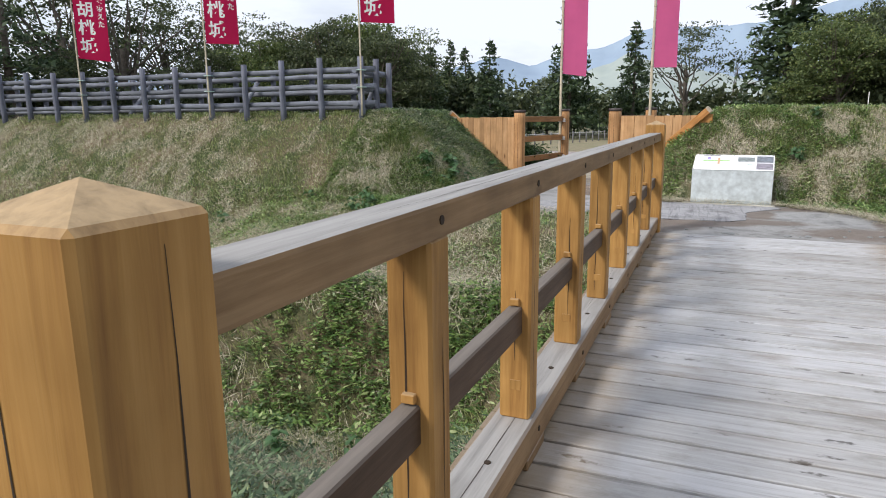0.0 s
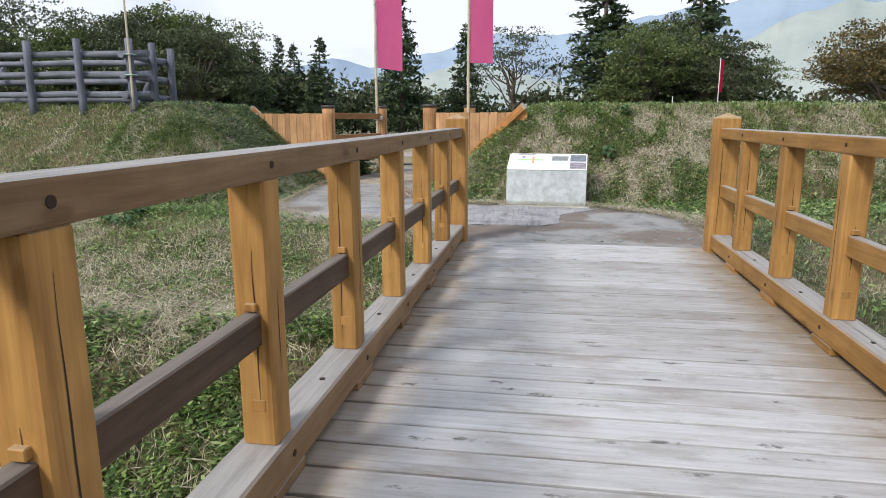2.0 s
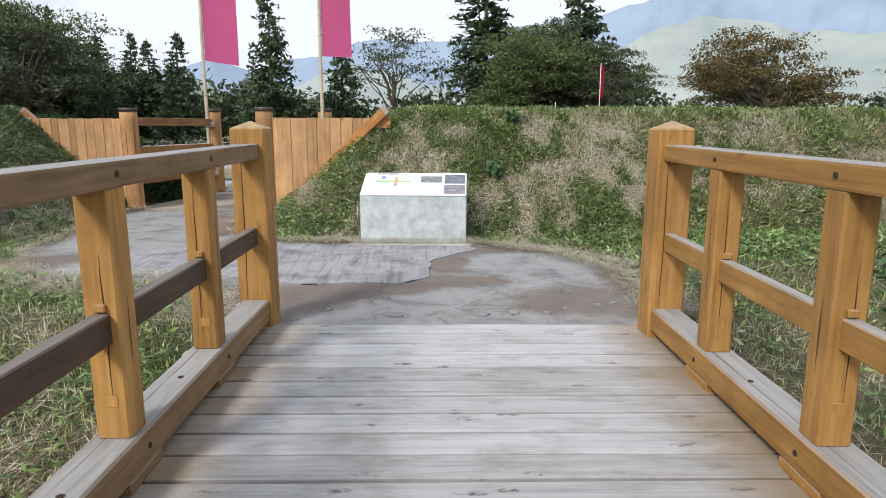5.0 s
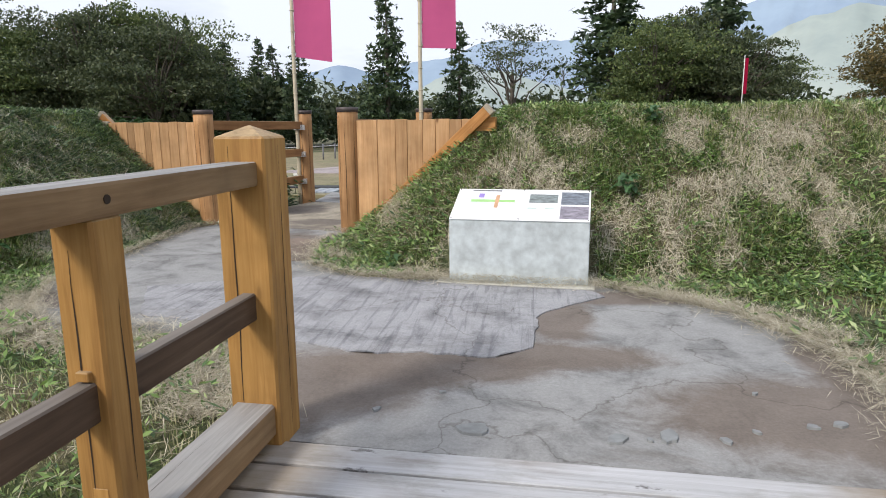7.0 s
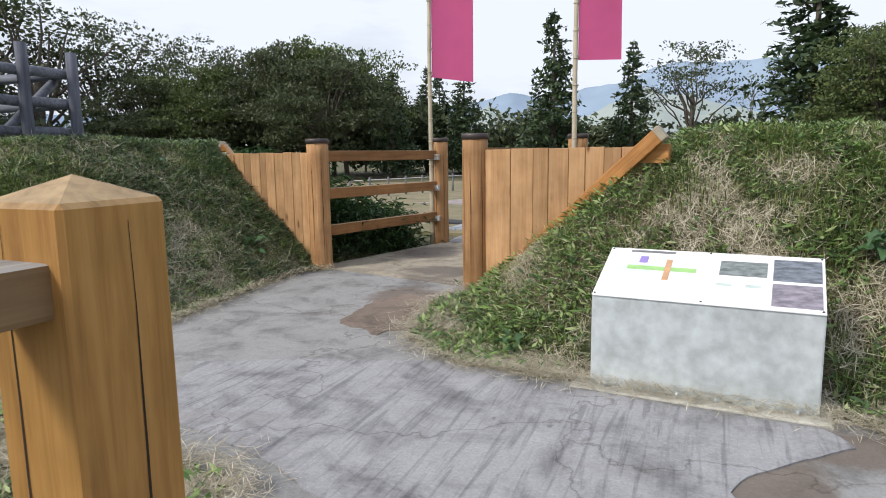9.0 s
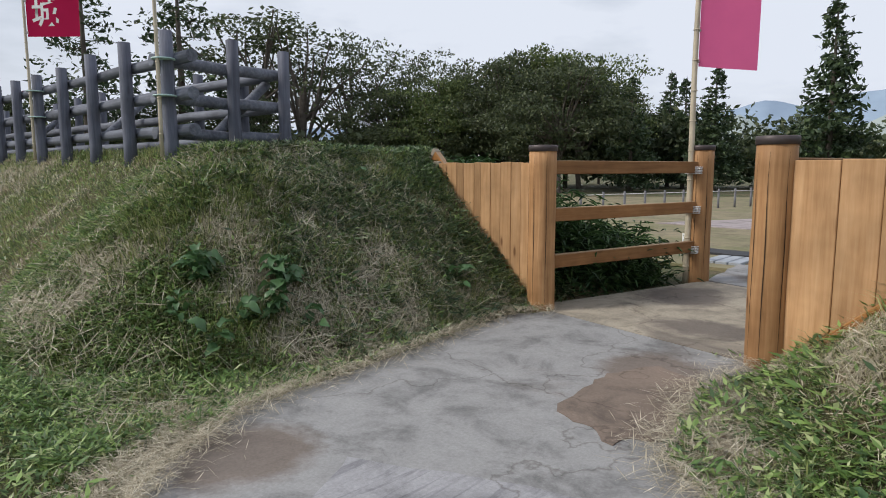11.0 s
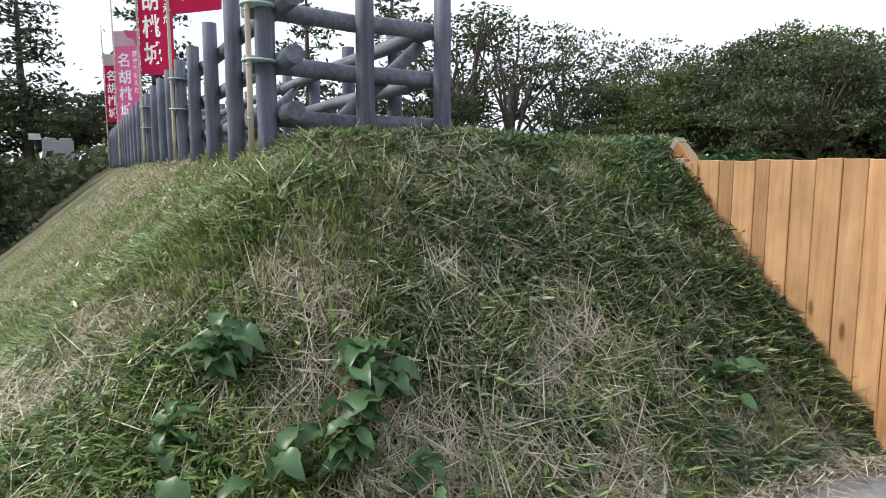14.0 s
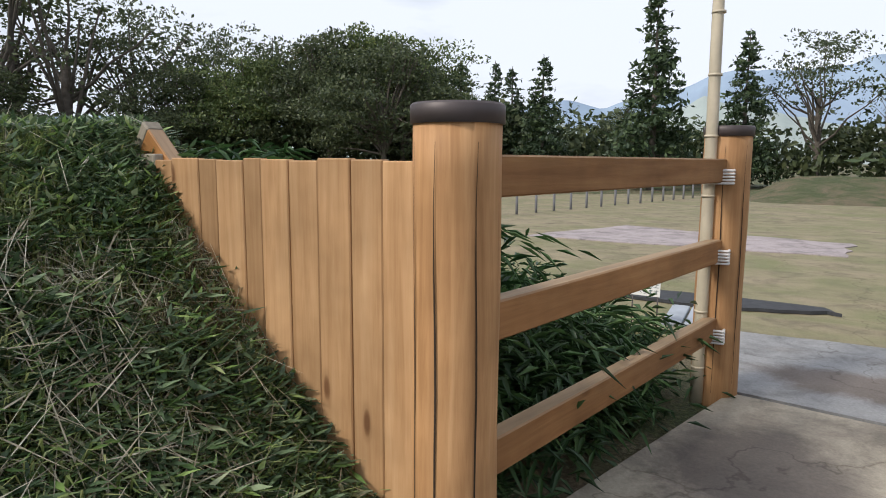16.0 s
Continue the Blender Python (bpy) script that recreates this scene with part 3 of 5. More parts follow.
railing(1)

# ---- gate ----
GATE = pose(-3.86, 14.0, 0.07, 0, 0, -11.8)
SPAN, DEPTH, SKEW = 2.11, 2.35, 0.09


def log_mesh(r, h, name="log"):
    bm = rod((0, 0, -0.3), (0, 0, h), r * 1.02, r * 0.985, 28, 10, 0.006)
    return finish(name, bm, wood_log)


def cap_mesh(r):
    bm = rod((0, 0, -0.055), (0, 0, 0.0), r, r, 28, 1)
    bmesh.ops.bevel(bm, geom=[e for e in bm.edges if abs(e.verts[0].co.z) < 1e-4 and abs(e.verts[1].co.z) < 1e-4], offset=0.006, segments=1, affect="EDGES")
    return finish("cap", bm, steel_dark)


LOG, CAP = log_mesh(0.125, 1.515), cap_mesh(0.131)
LOG_CRACK = finish("crack", crack_bm(-0.1265, 0.05, 1.42, 0.0, 21), crack_dark)
for gx0, gy0 in ((0, 0), (SPAN, 0), (SKEW, DEPTH), (SPAN + SKEW, DEPTH)):
    g = thing("gate_log", GATE @ pose(gx0, gy0, path_z(14 + gy0) - 0.10), "peeled wooden gate log with a dark metal cap", "gate post", "logs of the gate")
    part("shaft", LOG, None, g)
    part("cap", CAP, None, g, "dark metal cap").matrix_basis = pose(0, 0, 1.525)
    for a in (10, -28, 62):
        part("crack", LOG_CRACK, None, g, "dark drying crack").matrix_basis = pose(0, 0, 0, 0, 0, a)

for side, x0 in ((-1, 0.0), (1, SPAN)):
    rr = thing("gate_rails", GATE @ pose(x0, 0, 0), "three brown timber rails between gate logs", "fence rail", "rails of the gate")
    rr.matrix_world = GATE @ pose(x0, 0, 0, 0, 0, -math.degrees(math.atan2(SKEW, DEPTH)))
    for z in (0.40, 0.835, 1.27):
        part("rail", block((-0.035, 0.10, z), (0.035, DEPTH - 0.10, z + 0.125), 0.006), wood_gate_rail, rr)


def wing(side):
    """Vertical boards beside the gate, cut along the bank, under a sloping brace."""
    w = thing("gate_wing", GATE @ pose(0 if side < 0 else SPAN, 0, 0), "orange-brown board wing of the gate beside a bank", "board fence", "board wings of the gate")
    s = side
    joints = (0.12, 0.275, 0.414, 0.568, 0.719, 0.873, 0.979, 1.150, 1.273, 1.471, 1.62) if s < 0 else (0.12, 0.395, 0.63, 0.78, 0.975, 1.13, 1.30, 1.45, 1.62)
    for k, (x, x_next) in enumerate(zip(joints, joints[1:])):
        lo = -0.2 + max(0, (x - 0.25)) * 0.80
        a, b = sorted((s * x, s * (x_next - 0.004)))
        part("board", block((a, -0.018 + 0.003 * (k % 2), lo), (b, 0.018 + 0.003 * (k % 2), 1.375 + 0.004 * (k % 3)), 0.004), wood_board, w)
    # sloping brace in front of the boards
    p0, p1 = Vector((s * 0.14, 0, 0.10 if s < 0 else 0.0)), Vector((s * 1.77, 0, 1.47))
    ln = (p1 - p0).length
    bm = block((0, -0.095, -0.062), (ln + 0.04, -0.021, 0.062), 0.006)
    br = part("brace", bm, wood_brace, w, "sloping brace board")
    br.matrix_basis = Matrix.Translation(p0) @ pose(0, 0, 0, 0, -math.degrees(math.atan2(p1.z - p0.z, abs(p1.x - p0.x))), 0) if s > 0 else Matrix.Translation(p0) @ pose(0, 0, 0, 0, 0, 180) @ pose(0, 0, 0, 0, -math.degrees(math.atan2(p1.z - p0.z, abs(p1.x - p0.x))), 0)
    a, b = sorted((s * 1.60, s * 1.84))
    part("rail_end", block((a, -0.02, 1.24), (b, 0.05, 1.40), 0.006), wood_tip if s < 0 else wood_brace, w)
    tip = part("brace_end", block((ln - 0.02, -0.098, -0.065), (ln + 0.043, -0.018, 0.065), 0.008), wood_tip, w, "weathered grey end of the brace")
    tip.matrix_basis = br.matrix_basis
    return w


wing(-1)
wing(1)

# ---- information board ----
info = thing("information_board", pose(0.295, 11.33, path_z(11.3), 0, 0, -5.5), "galvanised steel stand with a white printed site panel", "information board")
prof = [(-0.0, 0.0), (0.0, 0.545), (0.50, 0.755), (0.54, 0.0)]
bm = bmesh.new()
ends = [[bm.verts.new((x, y, z)) for y, z in prof] for x in (-0.6, 0.6)]
bm.faces.new(ends[0])
bm.faces.new(ends[1][::-1])
for k in range(4):
    bm.faces.new((ends[0][k], ends[1][k], ends[1][(k + 1) % 4], ends[0][(k + 1) % 4]))
bmesh.ops.recalc_face_normals(bm, faces=bm.faces[:])
bmesh.ops.bevel(bm, geom=bm.edges[:], offset=0.006, segments=2, affect="EDGES")
part("body", bm, galvanised, info, "mottled galvanised steel body")
part("footing", block((-0.70, -0.10, -0.03), (0.66, 0.10, 0.012), 0.008), plain("pale_concrete", (0.48, 0.47, 0.42), 0.85, 0, 0.12, 30, 0.2), info, "pale concrete footing")
tilt = math.degrees(math.atan2(0.21, 0.50))
panel = part("panel", block((-0.60, -0.005, 0.0), (0.60, 0.545, 0.008), 0.002), plain("panel_white", (0.80, 0.81, 0.83), 0.35, 0, 0.02, 5, 0), info, "white printed panel with a map and photographs")
panel.matrix_basis = pose(0, 0.0, 0.550, tilt)


def print_patch(name, x0, y0, x1, y1, colour, z=0.0095, noise_scale=14, dark=0.4, label=""):
    m, n, l, b = material(name + "_ink")
    f = noise_fac(n, l, coords(n, l, (1, 2.2, 1)), noise_scale, 4, 0.6)
    l.new(ramp(n, l, f, [(0.35, [c * dark for c in colour]), (0.65, colour)]), b.inputs["Base Color"])
    b.inputs["Roughness"].default_value = 0.4
    part(name, block((x0, y0, z - 0.001), (x1, y1, z), 0), m, panel, label)


print_patch("photograph", 0.065, 0.30, 0.315, 0.455, (0.26, 0.30, 0.30), dark=0.35, label="landscape photograph")
print_patch("photograph", 0.345, 0.275, 0.585, 0.50, (0.22, 0.25, 0.30), dark=0.35, label="landscape photograph")
print_patch("photograph", 0.345, 0.03, 0.585, 0.245, (0.33, 0.30, 0.36), dark=0.45, label="landscape photograph")
print_patch("map_strip", -0.46, 0.30, -0.06, 0.345, (0.35, 0.62, 0.22), dark=0.85, label="green map strip")
print_patch("map_strip", -0.24, 0.20, -0.205, 0.43, (0.62, 0.36, 0.20), 0.0105, dark=0.8, label="orange map strip")
print_patch("map_mark", -0.40, 0.38, -0.35, 0.455, (0.30, 0.22, 0.58), dark=0.9, label="violet map mark")
print_patch("map_area", -0.52, 0.265, -0.30, 0.37, (0.66, 0.74, 0.74), 0.009, dark=0.9, label="pale blue map area")
print_patch("heading_bar", -0.47, 0.50, -0.20, 0.525, (0.25, 0.25, 0.27), dark=0.5)
print_patch("caption_bar", 0.06, 0.19, 0.14, 0.215, (0.55, 0.65, 0.62), dark=0.8)
print_patch("caption_bar", 0.21, 0.19, 0.29, 0.215, (0.55, 0.65, 0.62), dark=0.8)
for sx in (-0.585, 0.0, 0.585):
    for sy in (0.015, 0.53):
        part("screw", rod((sx, sy, 0.008), (sx, sy, 0.012), 0.007, 0.005, 8), steel_dark, panel)
for sx in (-0.50, -0.10, 0.10, 0.50):
    part("anchor_bolt", rod((sx, -0.03, 0.01), (sx, -0.03, 0.04), 0.008, 0.008, 8), galvanised, info)

# ---- log fence on the left bank ----
FENCE_RAIL_Z = (0.20, 0.53, 0.865)
fr = 0.058
fence_posts = {}


def fence_post(x, y, h=1.07, lean=0.0):
    z = 1.55
    p = thing("fence_post", pose(x, y, z, 0, lean, 0), "grey preservative-treated log fence post", "fence post", "posts of the log fence")
    part("shaft", rod((0, 0, -0.25), (0, 0, h), 0.066, 0.060, 14, 4, 0.01), fence_wood_z, p)
    return p


NPOST = 24
for k in range(NPOST):
    fence_post(-6.58 - 0.93 * k, 11.86, 1.07 + random.uniform(-0.03, 0.03) + (0.06 if k == 1 else 0), random.uniform(-0.6, 0.6))
for k in range(NPOST - 3):
    fence_post(-7.45 - 1.05 * k, 13.15, 1.02 + random.uniform(-0.03, 0.03), random.uniform(-0.6, 0.6))
fence_post(-6.57, 12.52, 1.10)
fence_post(-6.55, 13.10, 1.06)
x_end = -6.58 - 0.93 * (NPOST - 1)
for z in FENCE_RAIL_Z:
    xs = [-6.40, -9.5, -13.2, -17.0, x_end]
    for a, b in zip(xs, xs[1:]):
        r = thing("fence_rail", pose(a, 11.97, 1.55 + z), "long grey log fence rail", "fence rail", "rails of the log fence")
        part("log", rod((0.08, 0, 0), (b - a + 0.06, 0, random.uniform(-0.01, 0.01)), fr, fr * 0.9, 14, 6, 0.012), fence_wood, r)
    for a, b in zip([-6.75, -10.4, -14.2, -18.0], [-10.4, -14.2, -18.0, x_end]):
        r = thing("fence_rail", pose(a, 13.03, 1.50 + z), "long grey log fence rail", "fence rail", "rails of the log fence")
        part("log", rod((0.08, 0, 0), (b - a + 0.06, 0, random.uniform(-0.01, 0.01)), fr, fr * 0.9, 14, 6, 0.012), fence_wood, r)
    r = thing("fence_rail", pose(-6.67, 11.75, 1.55 + z - 0.03), "grey log rail across the fence end", "fence rail", "rails of the log fence")
    part("log", rod((0, 0.0, 0), (0, 1.47, -0.01), fr, fr, 14, 6, 0.012), fence_wood, r)
for x in (-6.8, -9.9, -13.1):
    r = thing("fence_brace", pose(x, 13.1, 1.52), "slanting grey log brace behind the fence", "fence brace", "braces of the log fence")
    part("log", rod((0, -0.05, 0.78), (0.10, -0.95, 0.0), 0.05, 0.05, 12, 4, 0.01), fence_wood, r)


# ---- flags ----
def wave(u, v, amp, ph):
    return amp * (math.sin(u * 5.0 + v * 1.7 + ph) * 0.6 + math.sin(u * 9 - v * 2.9 + ph * 2) * 0.25) * min(1.0, u * 3)


def glyphs(text, size, x, y, amp, ph, width, back=0.004):
    """Lettering from the built-in font, laid on the cloth's waves."""
    cu = bpy.data.curves.new("lettering", "FONT")
    cu.body = text
    cu.size = size
    cu.align_x = "CENTER"
    cu.offset = size * 0.018
    tmp = bpy.data.objects.new("lettering", cu)
    me = bpy.data.meshes.new_from_object(tmp)
    bpy.data.objects.remove(tmp)
    for v in me.vertices:
        u, h = x + v.co.x, y + v.co.y
        v.co = (u, wave(u, h, amp, ph) - back, h)
    me.materials.clear()
    me.materials.append(paint_white)
    return me


def flag(x, y, z, pole_h, bottom, heading, cloth, lettered, amp=0.03, ph=0.0, width=0.60, height=1.8, pole_r=0.016, header=False, slant=0.0):
    f = thing("banner", pose(x, y, z), "tall %s cloth banner on a bamboo pole" % ("lettered crimson" if lettered else "faded pink"), "banner", "banners")
    part("pole", rod((0, 0, 0), (0, 0, pole_h), pole_r * 1.15, pole_r * 0.8, 10, 14, 0.006), bamboo, f)
    for k in range(int(pole_h / 0.32)):
        part("node_ring", rod((0, 0, 0.2 + 0.32 * k), (0, 0, 0.212 + 0.32 * k), pole_r * 1.22, pole_r * 1.22, 10), bamboo, f)
    bm = bmesh.new()
    nu, nv = 12, 30
    grid = [[bm.verts.new((0, 0, 0)) for _ in range(nu + 1)] for _ in range(nv + 1)]
    for j in range(nv + 1):
        for i in range(nu + 1):
            u, v = i / nu * width, j / nv * height
            grid[j][i].co = (u, wave(u, v, amp, ph), v - slant * u * (1 - v / height))
    for j in range(nv):
        for i in range(nu):
            bm.faces.new((grid[j][i], grid[j][i + 1], grid[j + 1][i + 1], grid[j + 1][i])).smooth = True
    c = part("cloth", bm, cloth, f)
    c.matrix_basis = pose(0, 0, bottom, 0, 0, heading) @ pose(0.03, 0, 0)
    for k in range(6):
        part("loop", rod((-0.035, 0, 0.05 + k * height / 5.6), (0.012, 0, 0.05 + k * height / 5.6), 0.012, 0.012, 6), flag_white, c)
    if header:
        part("header", block((0.0, -0.006, height - 0.36), (width, 0.004, height + 0.01), 0), flag_white, c, "white cloth header")
    if lettered:
        s = 0.36
        for k, ch in enumerate("名胡桃城"):
            part("lettering", glyphs(ch, s, width * 0.36, 1.38 - k * 0.405, amp, ph, width), None, c, "white printed character")
        for k, ch in enumerate("歴史を変えた"):
            part("lettering", glyphs(ch, 0.15, width * 0.82, 1.60 - k * 0.175, amp, ph, width), None, c, "small white printed character")
    return f


flag(-13.98, 11.76, 1.5, 4.2, 1.40, 42, flag_red, True, 0.035, 0.4, 0.68, 2.2, slant=0.1, header=True)
flag(-10.26, 11.76, 1.5, 4.3, 1.56, 42, flag_red, True, 0.03, 1.6, 0.68, 2.2, header=True)
flag(-6.52, 11.74, 1.5, 4.5, 1.78, 40, flag_red, True, 0.02, 2.2, 0.68, 2.2, header=True)
flag(-27.2, 11.76, 1.5, 4.6, 1.45, 48, flag_red, True, 0.03, 3.0, 0.68, 2.2, header=True)
flag(-20.8, 11.76, 1.5, 4.2, 1.05, 48, flag_pink, True, 0.03, 4.1, 0.68, 2.2, header=True)
flag(-3.37, 16.16, 0.10, 4.6, 2.38, 25, flag_pink, False, 0.03, 0.6, 0.58, pole_r=0.030, slant=0.12)
flag(-1.25, 15.72, 0.10, 4.6, 2.42, 22, flag_pink, False, 0.03, 2.6, 0.52, pole_r=0.030)


# ---- trees ----
def leaf_quads(pts, size, rng, flatten=0.5, narrow=0.55):
    n = len(pts)
    a = rng.normal(size=(n, 3))
    a /= np.linalg.norm(a, axis=1, keepdims=True)
    b = rng.normal(size=(n, 3))
    b -= (b * a).sum(1, keepdims=True) * a
    b /= np.linalg.norm(b, axis=1, keepdims=True)
    s = size * rng.uniform(0.6, 1.3, (n, 1))
    return np.stack([pts - a * s, pts + b * s * narrow, pts + a * s, pts - b * s * narrow], 1)


QUAD = [(0, 1, 2), (0, 2, 3)]


def broad_tree(name, h, spread, seed, mat, clumps=120, leaves=46, leaf=0.115, gap=0.0, base=0.22):
    rng = np.random.default_rng(seed)
    lobes = [(rng.uniform(-0.55, 0.55) * spread, rng.uniform(-0.55, 0.55) * spread, h * rng.uniform(base + 0.14, 0.86), spread * rng.uniform(0.20, 0.44)) for _ in range(12)]
    lobes.append((0, 0, h * 0.82, spread * 0.30))
    pts, cents = [], []
    for _ in range(clumps):
        lx, ly, lz, lr = lobes[rng.integers(len(lobes))]
        d = rng.normal(size=3)
        d /= np.linalg.norm(d)
        c = np.array((lx, ly, lz)) + d * lr * rng.uniform(0.45, 1.12) * np.array((1.05, 1.05, 0.85))
        c[2] = min(c[2], h - 0.2)
        cents.append(c)
        pad = np.clip(rng.normal(size=(leaves, 3)), -1.6, 1.6) * np.array((0.40, 0.40, 0.11)) * (0.6 + spread * 0.13) * rng.uniform(0.6, 1.3)
        pad[:, 2] -= 0.22 * np.hypot(pad[:, 0], pad[:, 1])
        pts.append(c + pad)
    crown = shards("crown", leaf_quads(np.concatenate(pts), leaf, rng), QUAD, mat)
    bms = [rod((0, 0, -0.5), (rng.uniform(-0.2, 0.2), rng.uniform(-0.2, 0.2), h * 0.55), h * 0.022, h * 0.012, 9, 5, 0.12)]
    for c in cents[::5]:
        st = Vector((0, 0, h * rng.uniform(0.2, 0.5)))
        bms.append(rod(st, c, h * 0.008, h * 0.0025, 5, 4, 0.25, cap=False))
    return crown, finish("trunk", joined(*bms), bark)


def conifer(name, h, r, seed, mat, leaf=0.17, foot=0.10, gaps=0.0):
    rng = np.random.default_rng(seed)
    pts = []
    bms = [rod((0, 0, -0.5), (0, 0, h), h * 0.018, 0.02, 9, 6, 0.05)]
    z = h * foot
    while z < h * 0.985:
        f = (1 - z / h) / (1 - foot)
        for _ in range(int(5 + 3 * f)):
            a = rng.uniform(0, 2 * np.pi)
            ln = r * (f ** 0.75) * rng.uniform(0.45, 1.12) + 0.12
            n = max(5, int(ln * 20))
            s = rng.uniform(0.12, 1, n) ** 0.7
            droop = -0.22 * ln * s ** 1.5 + 0.16 * ln * s
            p = np.stack([np.cos(a) * ln * s, np.sin(a) * ln * s, z + droop], 1)
            pts.append(p + rng.normal(size=p.shape) * np.array((0.16, 0.16, 0.11)) * (0.35 + f))
            if rng.random() < 0.25:
                bms.append(rod((0, 0, z), (float(np.cos(a) * ln * 0.8), float(np.sin(a) * ln * 0.8), float(z - 0.03 * ln)), 0.03, 0.008, 4, 1, 0, cap=False))
        z += h * (0.026 + gaps * rng.uniform(0, 1)) * rng.uniform(0.7, 1.4)
    p = np.concatenate(pts)
    return shards("crown", leaf_quads(p, leaf, rng, narrow=0.4), QUAD, mat), finish("trunk", joined(*bms), bark)


def bare_tree(name, h, seed, mat):
    rng = np.random.default_rng(seed)
    bms, tips = [], []

    def grow(p, d, ln, r, depth):
        q = p + d * ln
        bms.append(rod(p, q, r, r * 0.62, 6, 3, 0.04, cap=False))
        if depth == 0:
            tips.append(q)
            return
        for _ in range(int(rng.integers(2, 4))):
            e = (d + Vector(rng.normal(size=3) * 0.42) + Vector((0, 0, 0.18))).normalized()
            grow(q, e, ln * rng.uniform(0.62, 0.82), r * 0.6, depth - 1)
    grow(Vector((0, 0, -0.4)), Vector((0, 0, 1)), h * 0.30, h * 0.016, 4)
    t = np.array([list(q) for q in tips])
    t = np.repeat(t, 14, 0) + rng.normal(size=(len(t) * 14, 3)) * 0.32
    return shards("crown", leaf_quads(t, 0.12, rng), QUAD, mat), finish("trunk", joined(*bms), bark)


KINDS = {
    "broad_dark": [broad_tree("a", 10, 6.0, s, crown_dark, 260, 72) for s in (11, 12)],
    "broad_green": [broad_tree("b", 10, 6.0, s, crown_green, 260, 70) for s in (21, 22)],
    "broad_rust": [broad_tree("c", 10, 7.2, s, crown_rust, 330, 74) for s in (31,)],
    "airy": [broad_tree("d", 10, 4.6, s, crown_dark, 80, 34, leaf=0.105, base=0.28) for s in (41, 42)],
    "sparse": [broad_tree("g", 10, 3.4, s, crown_dark, 72, 30, leaf=0.10, base=0.12) for s in (43, 44, 45)],
    "cedar": [conifer("e", 10, 2.1, s, crown_cedar) for s in (51, 52)],
    "tall_cedar": [conifer("h", 10, 1.75, s, crown_cedar, 0.13, 0.34, 0.035) for s in (71, 72, 73)],
    "bare": [bare_tree("f", 10, s, crown_dark) for s in (61, 62)],
}
TREE_WORDS = {
    "broad_dark": "dense dark green broadleaf tree at the field edge",
    "broad_green": "green broadleaf tree at the field edge",
    "broad_rust": "broadleaf tree turning rust brown in autumn",
    "airy": "slender broadleaf tree with a gappy crown",
    "sparse": "tall thin tree with a sparse see-through crown",
    "tall_cedar": "tall straight cedar with a bare lower trunk",
    "cedar": "tall dark conical cedar tree",
    "bare": "half-bare tree with thin forking branches",
}


def tree(kind, x, y, top, wide=1.0):
    m = KINDS[kind][int(abs(x * 7.3 + y * 3.1)) % len(KINDS[kind])]
    z = float(land(x, y)) - 0.2
    t = thing("tree", pose(x, y, z, 0, 0, (x * 97 + y * 31) % 360), TREE_WORDS[kind], "tree", "trees round the field")
    s = (top - z) / 10.0
    t.scale = (s * wide, s * wide, s)
    part("crown", m[0], None, t)
    part("trunk", m[1], None, t)


